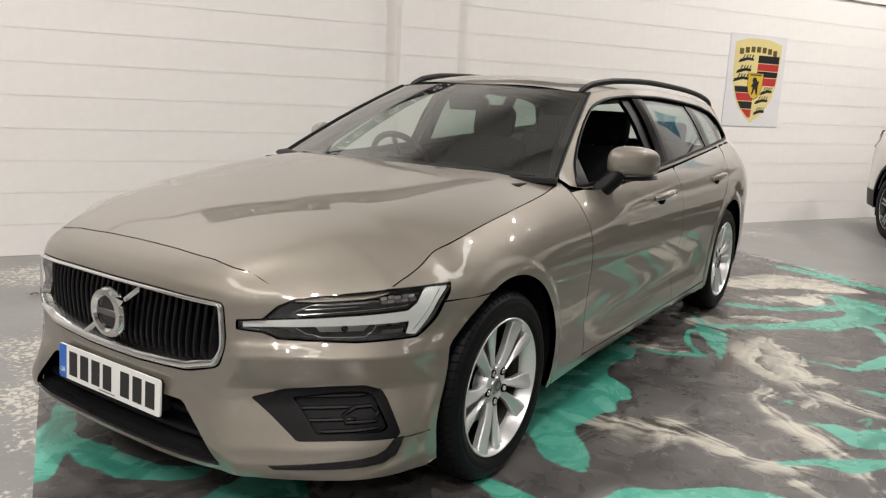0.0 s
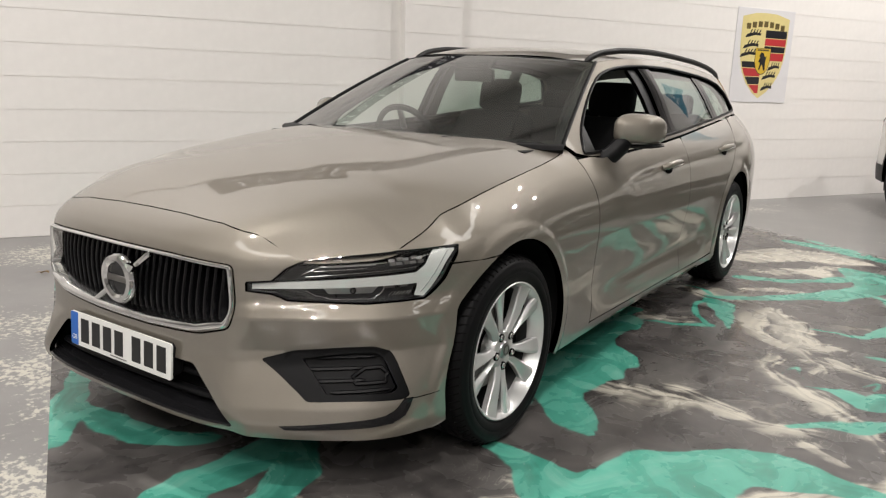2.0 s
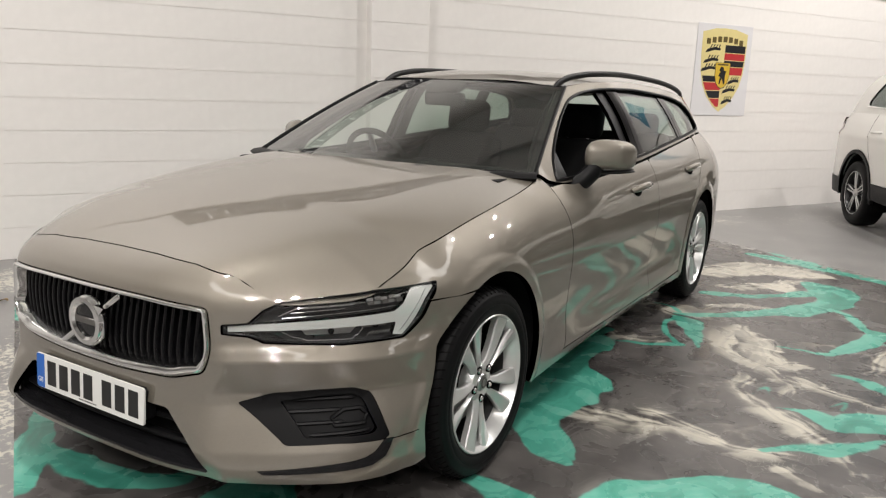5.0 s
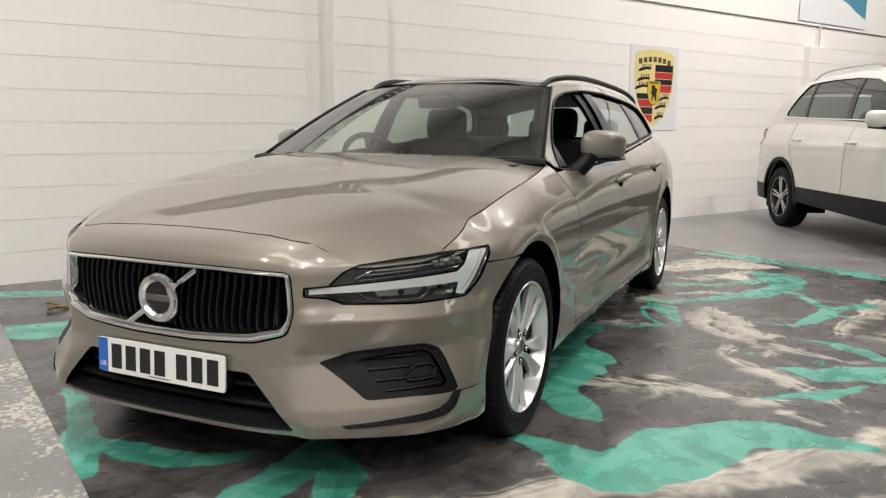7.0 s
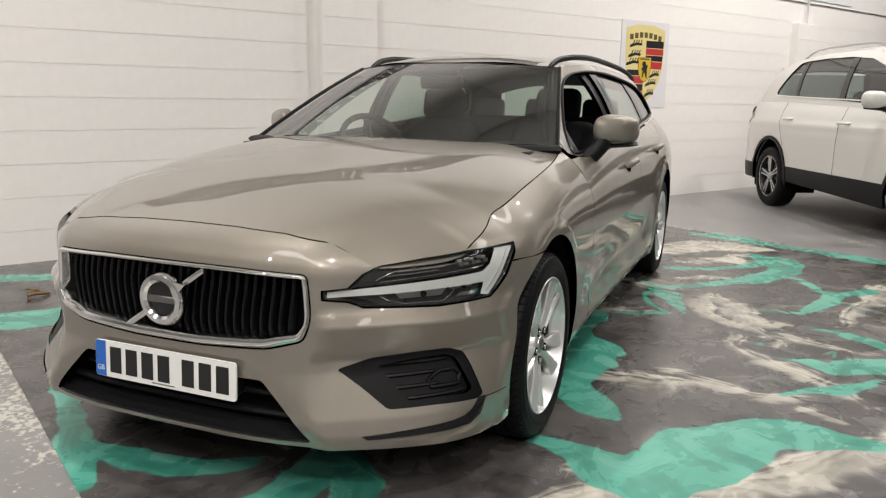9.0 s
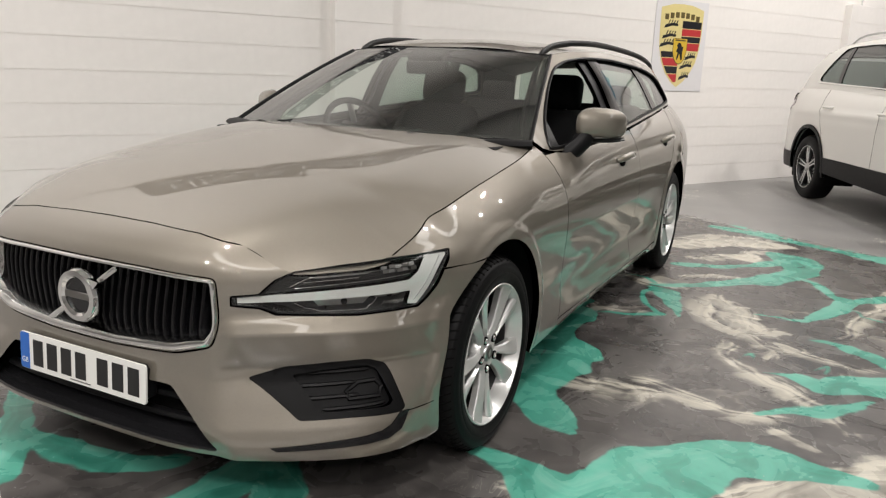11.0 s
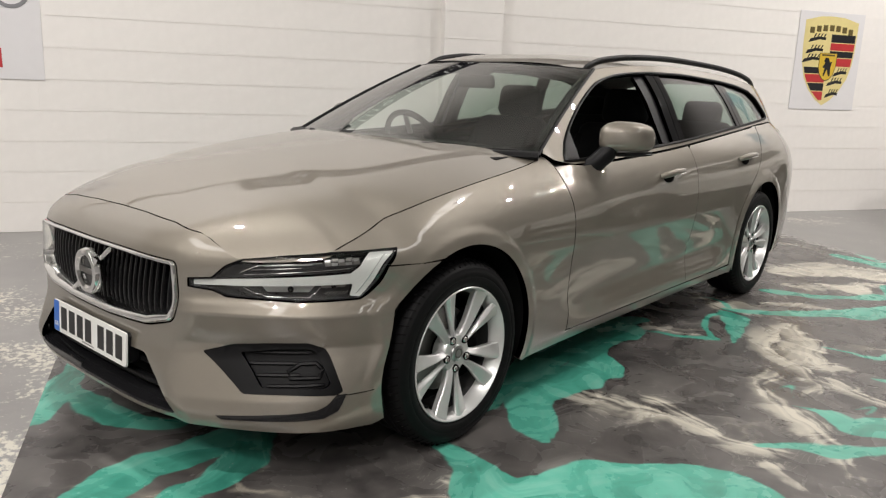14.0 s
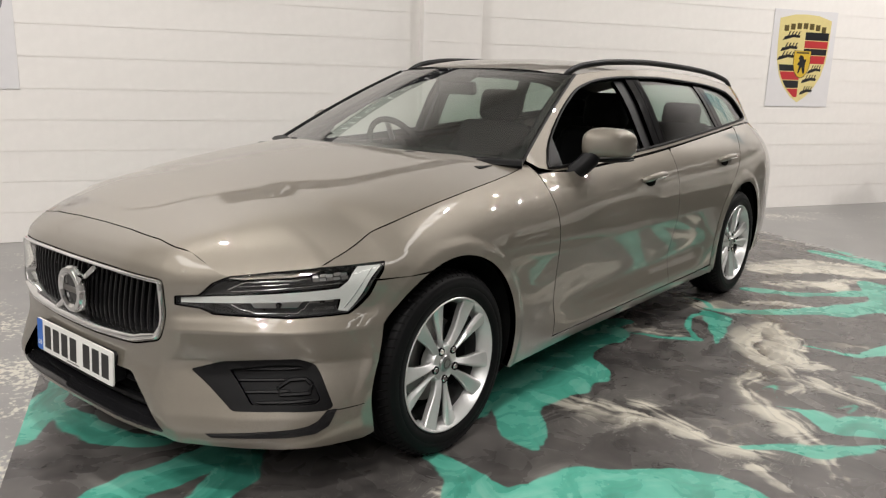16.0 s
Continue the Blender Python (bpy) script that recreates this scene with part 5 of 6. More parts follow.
    for i in range(5):
        turn = Matrix.Rotation(radians(72 * i + 28.5), 4, "X")
        put("spoke", spoke, w, m=turn)
        put("spoke", flipped, w, m=turn)
    part("hub", lathe([(0.0, 0.077), (0.046, 0.080), (0.062, 0.078), (0.070, 0.066), (0.072, 0.03)], 48), ALLOY, w)
    part("centre_cap", lathe([(0.0, 0.089), (0.020, 0.0885), (0.027, 0.0870), (0.0305, 0.083), (0.032, 0.070)], 36), SATIN, w, "round silver centre cap")
    part("cap_badge", lathe([(0.012, 0.0895), (0.016, 0.0915), (0.020, 0.0895)], 32), DISC, w)
    for i in range(5):
        turn = Matrix.Rotation(radians(72 * i + 28.5), 4, "X") @ Matrix.Translation((0, 0, 0.0555))
        if i == 0:
            nut = part("lug_nut", lathe([(0.0, 0.0885), (0.0080, 0.0885), (0.0105, 0.0855), (0.0108, 0.060)], 12), CHROME, w, m=turn).data
            # raised near-black ring in place of the shade round a sunken nut
            shade_ring = part("lug_shade", lathe([(0.0105, 0.0780), (0.0120, 0.0858), (0.0142, 0.0866), (0.0150, 0.0800)], 20), DARK, w, m=turn).data
        else:
            put("lug_nut", nut, w, m=turn)
            put("lug_shade", shade_ring, w, m=turn)
    part("tyre_valve", tube([(0.070, 0, 0.222), (0.088, 0, 0.214)], 0.004, 8), DARK, w, m=Matrix.Rotation(radians(136), 4, "X"))
    return w


wheel = make_wheel(pose(0.795, AXLES[0], 0.326))
for y0, k, turn in ((AXLES[1], 1, 31), (AXLES[0], -1, 12), (AXLES[1], -1, 50)):
    copy_thing(wheel, Matrix.Translation((k * 0.795, y0, 0.326)) @ Matrix.Rotation(0 if k > 0 else math.pi, 4, "Z") @ Matrix.Rotation(radians(turn), 4, "X"))


# ---- grille
grille = put("grille", None, car, "black slatted grille in a chrome frame")
gp = [(a, z) for a, z in densify([(u * SM, v) for u, v in grille_edge], 0.012)]


def on_face(poly, out):
    f = pushed(face, -out)
    q = f(np.array([u / SM for u, v in poly]), np.array([v for u, v in poly]))
    return list(zip(q[0].tolist(), q[1].tolist(), q[2].tolist()))


def band(name, outer, inner, mat, parent, heights, label=""):
    """A closed moulding between two outlines of equal count; heights: how far each of its lines stands out."""
    lines = []
    k = len(heights)
    for i, h in enumerate(heights):
        t = i / (k - 1)
        lines.append(on_face([(o[0] + (p[0] - o[0]) * t, o[1] + (p[1] - o[1]) * t) for o, p in zip(outer, inner)], h))
    bm = bmesh.new()
    rows = [[bm.verts.new(q) for q in ln] for ln in lines]
    n = len(rows[0])
    for a, b in zip(rows, rows[1:]):
        for i in range(n):
            bm.faces.new((a[i], a[(i + 1) % n], b[(i + 1) % n], b[i]))
    bmesh.ops.recalc_face_normals(bm, faces=bm.faces[:])
    return part(name, bm, mat, parent, label)


slim, broad = shrink(gp, 0.017), shrink(gp, 0.036)
inner_edge_ = [(p[0] + (q[0] - p[0]) * k_, p[1] + (q[1] - p[1]) * k_) for p, q, k_ in ((p, q, float(np.clip((0.56 - p[1]) / 0.05, 0, 1))) for p, q in zip(slim, broad))]
band("frame", shrink(gp, 0.001), inner_edge_, CHROME, grille, [-0.03, 0.004, 0.009, 0.0115, 0.0125, 0.012, 0.010, 0.004, -0.045], "polished chrome frame, broader along its foot")
gin = shrink(gp, 0.014)
panel("backing", [(u / SM, v) for u, v in gin], pushed(face, 0.075), DARK, grille, stretch=SM, lip=0, d=0.04)
gx = [u for u, v in gin]
for x in np.arange(-0.405, 0.406, 0.0285):
    zs = np.linspace(0.47, 0.70, 60)
    u = np.array([at_x(float(x), 0.6) * SM] * 60)
    ok = inside(gin, u, zs)
    if ok.sum() < 5:
        continue
    za, zb = zs[ok].min() - 0.004, zs[ok].max() + 0.004
    bm = bmesh.new()
    rows = []
    for z in np.linspace(za, zb, 9):
        mid = (z - 0.585) / 0.11
        bow = 0.012 * (1 - mid * mid)
        yy = float(face(np.array([u[0] / SM]), np.array([z]))[1][0]) + 0.034 - bow
        sway = 0.006 * math.sin(mid * 2.6) * (1 if x > 0 else -1)
        rows.append([bm.verts.new((x + sway + dx, yy + dy, z)) for dx, dy in ((-0.0075, 0.03), (-0.006, 0.004), (-0.0025, 0.0), (0.0025, 0.0), (0.006, 0.004), (0.0075, 0.03))])
    for a, b in zip(rows, rows[1:]):
        for i in range(5):
            bm.faces.new((a[i], b[i], b[i + 1], a[i + 1]))
    bmesh.ops.recalc_face_normals(bm, faces=bm.faces[:])
    part("slat", bm, GRILLE_BLACK, grille)
# badge: a ring with an arrow on a slanting bar
by, bz = 0.040, 0.592
bar_m = Matrix.Translation((0, by + 0.012, bz)) @ Matrix.Rotation(radians(-33.5), 4, "Y")
for a, b in ((-0.178, -0.055), (0.055, 0.172)):
    part("badge_bar", box(b - a, 0.012, 0.017, 0.004, 2, ((a + b) / 2, 0, 0)), CHROME, grille, "slanting chrome bar", bar_m)
part("badge_ring", lathe([(0.048, 0.010), (0.050, -0.005), (0.058, -0.012), (0.072, -0.010), (0.078, 0.0), (0.077, 0.014)], 64, "y"), CHROME, grille, "round chrome badge ring", Matrix.Translation((0, by, bz)))
part("badge_plate", lathe([(0.0, -0.001), (0.049, 0.0), (0.049, 0.012)], 48, "y"), GLOSS_BLACK, grille, m=Matrix.Translation((0, by + 0.002, bz)))
part("badge_band", box(0.096, 0.006, 0.020, 0.002, 1), DISC, grille, "narrow grey band across the badge", Matrix.Translation((0, by - 0.001, bz)))
part("badge_arrow", prism([(0.050, 0.008), (0.092, 0.052), (0.030, 0.060)], -0.008, 0.006, lambda u, v, w: (u, w, v), 0.0), CHROME, grille, m=Matrix.Translation((0, by, bz)))

# ---- number plate
plate = put("number_plate", None, car, "white number plate with a blue end and dark marks", Matrix.Translation((0, 0.033, 0.386)) @ Matrix.Rotation(radians(-3), 4, "X"))
part("plate_board", prism(rounded([(-0.26, -0.0555), (0.26, -0.0555), (0.26, 0.0555), (-0.26, 0.0555)], 0.010), 0.0, 0.006, lambda u, v, w: (u, -w, v)), PLATE_WHITE, plate)
part("plate_end", prism(rounded([(-0.259, -0.0545), (-0.219, -0.0545, 0), (-0.219, 0.0545, 0), (-0.259, 0.0545)], 0.009), 0.006, 0.0068, lambda u, v, w: (u, -w, v)), PLATE_BLUE, plate, "blue end of the plate")
for i, x in enumerate((-0.180, -0.119, -0.058, 0.003, 0.092, 0.153, 0.214)):
    part("plate_bar", box(0.044, 0.0012, 0.079, 0.001, 1, (x, -0.0068, 0)), PLATE_BLACK, plate, "plain dark bar")
part("plate_bar", box(0.085, 0.0010, 0.003, 0, 1, (0.0, -0.0066, -0.047)), DISC, plate)
code = bpy.data.curves.new("country_code", "FONT")
code.body, code.size, code.extrude, code.align_x = "GB", 0.022, 0.0003, "CENTER"
code.materials.append(PLATE_WHITE)
put("country_code", code, plate, "small white letters", pose(-0.239, -0.0073, -0.036, 90))
part("plate_plinth", box(0.50, 0.05, 0.10, 0.01, 1, (0, 0.026, 0)), BLACK_PLASTIC, plate)

# ---- lower intake
intake = put("lower_intake", None, car, "black lower air intake with two bars")
panel("intake_back", [(a, z) for a, z in intake_edge], pushed(face, 0.10), DARK, intake, stretch=SM, lip=0, d=0.04)
for z0, hw, dep in ((0.345, 0.36, 0.055), (0.292, 0.415, 0.05)):
    part("intake_bar", tube([(x, float(face(np.array([at_x(float(x), z0)]), np.array([z0]))[1][0]) + dep, z0) for x in np.linspace(-hw, hw, 17)], 0.016, 8, flat=0.7), BLACK_PLASTIC, intake)
lip_pts = [(x, float(face(np.array([at_x(float(x), 0.24)]), np.array([0.24]))[1][0])) for x in np.linspace(-0.468, 0.468, 25)]
bm = bmesh.new()
rows = [[bm.verts.new(q) for q in ((x, y + 0.0, 0.236), (x, y + 0.004, 0.243), (x, y + 0.055, 0.262), (x, y + 0.10, 0.275))] for x, y in lip_pts]
for a, b in zip(rows, rows[1:]):
    for i in range(3):
        bm.faces.new((a[i], b[i], b[i + 1], a[i + 1]))
bmesh.ops.recalc_face_normals(bm, faces=bm.faces[:])
part("intake_shelf", bm, GLOSS_BLACK, intake, "glossy black shelf over the lip")
for k in (-1, 1):
    part("intake_cheek", box(0.02, 0.32, 0.17, 0, 1, (k * 0.495, 0.262, 0.285)), DARK, intake)
part("intake_box", box(1.04, 0.03, 0.26, 0.01, 1, (0, 0.20, 0.32)), DARK, intake)

# ---- fog lamp pockets, lower blades
for k in (1, -1):
    pocket = put("fog_pocket", None, car, "black ribbed pocket in the bumper")
    fe = densify([(u * SM, v) for u, v in fog_edge], 0.01)
    if k < 0:
        fe = [(-u, v) for u, v in fe[::-1]]
    inner = rounded([(42.6 * SM, 0.432), (51 * SM, 0.445), (57.2 * SM, 0.446), (59.6 * SM, 0.434), (67.4 * SM, 0.346), (66.5 * SM, 0.335), (50.5 * SM, 0.337)], 0.010)
    inner = [(k * u / SM, v) for u, v in inner]
    panel("surround", [(k * a, z) for a, z in fog_edge], pushed(face, 0.002), BLACK_PLASTIC, pocket, stretch=SM, holes=[inner], lip=0.022, d=0.02, gap=0.0008)
    panel("pocket_back", inner, pushed(face, 0.023), BLACK_PLASTIC, pocket, stretch=SM, lip=0, d=0.02)
    for z0, a0, a1, rr in ((0.432, 45, 58.5, 0.007), (0.404, 44.5, 56, 0.007), (0.372, 47, 58, 0.007), (0.342, 51, 66.0, 0.007)):
        part("rib", tube(on_face([(k * a * SM, z0 + 0.0002 * (a - 45)) for a in np.linspace(a0, a1, 14)], -0.021), [0.003] + [rr] * 12 + [0.003], 6, flat=0.8), BLACK_PLASTIC, pocket)
    loop = rounded([(54.5, 0.384), (56.5, 0.405), (60.5, 0.407), (63, 0.390), (63.5, 0.366), (56, 0.365)], 0.0, 3)
    lp = densify([(a * SM, z) for a, z in loop], 0.01)
    part("rib", tube(on_face([(k * a, z) for a, z in lp], -0.020), 0.0065, 6, closed=True), BLACK_PLASTIC, pocket)
    blade = [(43.0, 0.2535), (55.2, 0.263), (64.0, 0.269), (67.2, 0.274), (69.2, 0.285), (69.9, 0.296), (70.6, 0.315), (73.0, 0.314), (73.0, 0.290), (72.6, 0.266), (69.8, 0.249), (65, 0.246), (56.2, 0.245), (44.4, 0.244)]
    part("bumper_seam", tube(on_face([(k * a * SM, z) for a, z in ((73.0, 0.311), (75, 0.310), (77.4, 0.311), (79.6, 0.314))], 0.0004), 0.0014, 5), DARK, pocket)
    panel("bumper_blade", [(k * a, z) for a, z in blade], pushed(face, -0.003), GLOSS_BLACK, pocket, stretch=SM, lip=0.006, d=0.012)


# ---- headlamps
def flat_on_face(name, poly, depth, mat, parent, k, label="", lip=0.0):
    return panel(name, [(k * a, z) for a, z in poly], pushed(face, depth), mat, parent, label, stretch=SM, lip=lip, d=0.012)


for k in (1, -1):
    lamp = put("headlamp", None, car, "clear headlamp with a pale sideways T light guide")
    le = densify([(k * a * SM, z) for a, z in LAMP], 0.008)
    flat_on_face("lamp_back", LAMP, 0.065, LENS_DARK, lamp, k)
    band("lamp_rim", shrink(le, -0.0012), shrink(le, 0.0055), GLOSS_BLACK, lamp, [-0.02, 0.0004, 0.0006, -0.003, -0.06])
    flat_on_face("lens", LAMP, 0.002, LAMP_GLASS, lamp, k).visible_shadow = False
    guide = [(33.7, 0.6465), (33.7, 0.6315), (42, 0.6315), (52, 0.6345), (62, 0.638), (66.2, 0.640), (65.2, 0.606), (67.6, 0.602), (71.3, 0.650), (74.8, 0.697), (77.5, 0.728), (77.5, 0.7345), (71.8, 0.7365), (69.2, 0.694), (66.5, 0.673), (56, 0.664), (45, 0.6555)]
    flat_on_face("light_guide", guide, 0.007, LIGHT_GUIDE, lamp, k, "pale T-shaped light guide", lip=0.02)
    # a crease down the end piece, chrome outlines of the two compartments, fins and reflectors
    for pts_, rr in (([(66.6, 0.611), (70.0, 0.655), (73.6, 0.700), (75.6, 0.728)], 0.0009), ([(42.6, 0.6245), (44.6, 0.6085), (47.5, 0.6045), (56.0, 0.6040), (57.5, 0.609), (58.6, 0.627)], 0.0016),
                     ([(42.2, 0.6690), (44.8, 0.6880), (46.2, 0.6960), (60.5, 0.7085)], 0.0015), ([(43.0, 0.6640), (52.0, 0.6725), (60.0, 0.6800), (67.5, 0.6885)], 0.0016), ([(44.6, 0.6800), (55.5, 0.6905)], 0.0012)):
        fine_ = [(k * float(np.interp(q, np.arange(len(pts_)), [p[0] for p in pts_])) * SM, float(np.interp(q, np.arange(len(pts_)), [p[1] for p in pts_]))) for q in np.linspace(0, len(pts_) - 1, 6 * len(pts_))]
        part("lamp_strip", tube(on_face(fine_, -0.0055 if rr < 0.001 else -0.016), rr, 6), CHROME, lamp, "thin chrome strip")
    for i in range(7):
        a0 = 59.6 + 0.75 * i
        part("lamp_fin", tube(on_face([(k * a0 * SM, 0.6065), (k * (a0 + 0.9) * SM, 0.6150)], -0.018), 0.0011, 5), CHROME, lamp)
    for poly_, dep_, mat_ in (([(47.0, 0.6085), (56.0, 0.6085), (57.4, 0.6255), (46.0, 0.6255)], 0.034, SATIN), ([(58.8, 0.6175), (64.8, 0.6195), (65.2, 0.6350), (59.4, 0.6330)], 0.040, DISC), ([(47.0, 0.6905), (58.0, 0.7005), (58.0, 0.7060), (47.6, 0.6960)], 0.030, SATIN)):
        flat_on_face("reflector", poly_, dep_, mat_, lamp, k, "small bright reflector", lip=0.012)
    # the faceted reflector over the guide's fork
    for i in range(5):
        for q in range(2):
            a0, z0 = 61.2 + 1.75 * i, 0.6965 + 0.0150 * q + 0.0010 * i
            flat_on_face("reflector_facet", [(a0, z0), (a0 + 1.5, z0 + 0.001), (a0 + 1.5, z0 + 0.0135), (a0, z0 + 0.0125)], 0.018 + 0.008 * ((i + q) % 2), SATIN if (i + q) % 2 else DISC, lamp, k, lip=0.010)
    for a0, z0, rr in ((52.0, 0.6165, 0.0095), (62.0, 0.6265, 0.0085)):
        c = Vector(on_face([(k * a0 * SM, z0)], -0.034)[0])
        bm = bmesh.new()
        bmesh.ops.create_uvsphere(bm, u_segments=20, v_segments=12, radius=rr)
        part("projector", bm, GLOSS_BLACK, lamp, "dark glass projector lens", Matrix.Translation(c))

# ---- mirrors, handles, rails, wipers
for k in (1, -1):
    mir = put("door_mirror", None, car, "champagne door mirror on a black arm")
    bm = bmesh.new()
    bmesh.ops.create_uvsphere(bm, u_segments=36, v_segments=22, radius=1)
    for v in bm.verts:
        x, y, z = v.co
        sx, sz = math.copysign(abs(x) ** 0.62, x), math.copysign(abs(z) ** 0.66, z)
        yy = y * 0.085 if y < 0 else y * 0.035
        taper = 1 - 0.16 * (sx + 1) / 2
        v.co = (sx * 0.093, yy + 0.060 * sx, sz * 0.074 * taper + 0.004 * (1 - sx * sx))
    mm = Matrix.Translation((k * 0.905, 1.955, 1.030)) @ Matrix.Diagonal((k, 1, 1, 1))
    sh = part("mirror_shell", bm, PAINT, mir, m=mm)
    part("mirror_glass", box(0.15, 0.004, 0.090, 0.0, 1), MIRROR, mir, "", Matrix.Translation((k * 0.905, 1.994, 1.036)) @ Matrix.Rotation(radians(28 * k), 4, "Z"))
    low = [(k * (0.825 + 0.165 * t), 1.888 + 0.125 * t, 0.966 + 0.002 * t) for t in np.linspace(0, 1, 9)]
    part("mirror_foot", tube(low, [0.026, 0.038, 0.042, 0.044, 0.044, 0.042, 0.038, 0.030, 0.014], 10, flat=0.30), BLACK_PLASTIC, mir, "black lower shell")
    arm = [(k * 0.775, 1.815, 0.880), (k * 0.802, 1.83, 0.905), (k * 0.83, 1.85, 0.935), (k * 0.85, 1.875, 0.965), (k * 0.858, 1.89, 0.985)]
    part("mirror_arm", tube(arm, [0.036, 0.037, 0.036, 0.038, 0.036], 10, flat=1.1), BLACK_PLASTIC, mir, "black arm on the door")
    part("mirror_lamp", tube([(k * (0.90 + 0.092 * t), 1.878 + 0.10 * t + 0.03 * t * t, 0.978) for t in np.linspace(0, 1, 7)], 0.0034, 6), DISC, mir)
    for y0, z0 in ((2.47, 0.842), (3.465, 0.872)):
        hd = put("door_handle", None, car, "champagne pull handle over a dark patch for the hollow's shade")
        x0 = float(width_at(np.array([y0]), np.array([z0]))[0])
        lean = math.degrees(math.atan2(float(width_at(np.array([y0]), np.array([z0 - 0.02]))[0] - width_at(np.array([y0]), np.array([z0 + 0.02]))[0]), 0.04))
        base = Matrix.Translation((k * x0, y0, z0)) @ Matrix.Rotation(radians(-lean * k), 4, "Y") @ Matrix.Rotation(radians(2), 4, "X")
        bar = [(k * o, s, 0.004 * math.cos(s * 14)) for s, o in ((-0.112, 0.000), (-0.104, 0.018), (-0.085, 0.029), (-0.04, 0.034), (0.03, 0.034), (0.075, 0.031), (0.098, 0.020), (0.106, 0.002))]
        part("pull", tube(bar, [0.012, 0.015, 0.0165, 0.0165, 0.0165, 0.016, 0.015, 0.012], 10, flat=1.0), PAINT, hd, m=base)
        # thin dark patch on the skin, painted shade of the hollow behind the pull
        bm = bmesh.new()
        bmesh.ops.create_uvsphere(bm, u_segments=20, v_segments=10, radius=1, matrix=Matrix.Translation((0, -0.03, -0.012)) @ Matrix.Diagonal((0.004, 0.06, 0.026, 1)))
        part("recess_shade", bm, DARK, hd, m=base)
        part("handle_strip", tube([(k * 0.036, -0.075, -0.010), (k * 0.050, -0.02, -0.011), (k * 0.050, 0.03, -0.011), (k * 0.042, 0.08, -0.010)], 0.0022, 5), CHROME, hd, m=base)
    ys = np.concatenate([np.linspace(2.21, 2.42, 8), np.linspace(2.55, 4.1, 14), np.linspace(4.18, 4.36, 6)])
    lift = curve((2.20, -0.012), (2.25, 0.012), (2.36, 0.034), (2.6, 0.040), (3.9, 0.040), (4.2, 0.030), (4.36, -0.012))
    rail = []
    for y in ys:
        xx = float(cabin(np.array([y]), CANT(np.array([y])))[0][0]) - 0.020
        rail.append((k * xx, float(y), float(roof(np.array([xx]), np.array([y]))[2][0]) + float(lift(y)) - 0.004))
    part("roof_rail", tube(rail, [0.009] + [0.0125] * (len(rail) - 2) + [0.009], 10, flat=1.25), BLACK_PLASTIC, car, "black roof rail")
for x0, x1 in ((0.30, 0.68), (-0.50, 0.02)):
    pts = [screen(np.array([x / 0.75]), np.array([0.030])) for x in np.linspace(x0, x1, 9)]
    part("wiper_blade", tube([(q[0][0], q[1][0] - 0.006, q[2][0] + 0.002) for q in pts], 0.0050, 6), BLACK_PLASTIC, car, "black wiper blade")
    q = pts[0]
    part("wiper_arm", tube([(q[0][0] - 0.02, q[1][0] - 0.03, q[2][0] - 0.012), (q[0][0] + 0.02, q[1][0] - 0.022, q[2][0] + 0.008), (q[0][0] + 0.10, pts[2][1][0] - 0.012, pts[2][2][0] + 0.006)], [0.016, 0.014, 0.007], 8, flat=0.6), BLACK_PLASTIC, car)

# ---- cabin
part("dashboard", tube([(x, 1.60 + 0.05 * abs(x), 0.86) for x in np.linspace(-0.70, 0.70, 13)], 0.23, 14, flat=0.50), TRIM_INT, car, "dark dashboard")
part("dash_shelf", box(1.38, 0.42, 0.03, 0.01, 2, (0, 1.52, 0.945)), TRIM_INT, car)
part("screen_tablet", box(0.14, 0.02, 0.21, 0.006, 2), GLOSS_BLACK, car, "upright black centre screen", pose(0, 1.85, 0.86, -12))
part("console", box(0.22, 1.0, 0.30, 0.03, 2, (0, 2.25, 0.50)), TRIM_INT, car)
sw = put("steering_wheel", None, car, "dark three-spoke steering wheel", pose(-0.37, 1.98, 0.905, -65))
part("wheel_rim", tube([(0.185 * math.cos(a), 0.185 * math.sin(a), 0) for a in np.linspace(0, 2 * math.pi, 40)[:-1]], 0.016, 8, closed=True), TRIM_INT, sw)
part("wheel_boss", box(0.16, 0.13, 0.04, 0.015, 2), TRIM_INT, sw)
for a in (0, 180, 270):
    part("wheel_spoke", box(0.12, 0.035, 0.015, 0.005, 1, (0.12, 0, 0)), SATIN, sw, m=Matrix.Rotation(radians(a), 4, "Z"))


def cushion(w, d, h, r, bulge=0.02):
    bm = box(w, d, h, r, 4)
    bmesh.ops.subdivide_edges(bm, edges=[e for e in bm.edges if e.calc_length() > 0.12], cuts=3, use_grid_fill=True)
    for v in bm.verts:
        x, y = v.co.x / (w / 2), v.co.z / (h / 2)
        v.co.y *= 1 + bulge / d * (1 - min(1, x * x)) * (1 - min(1, y * y)) * 2
    return bm


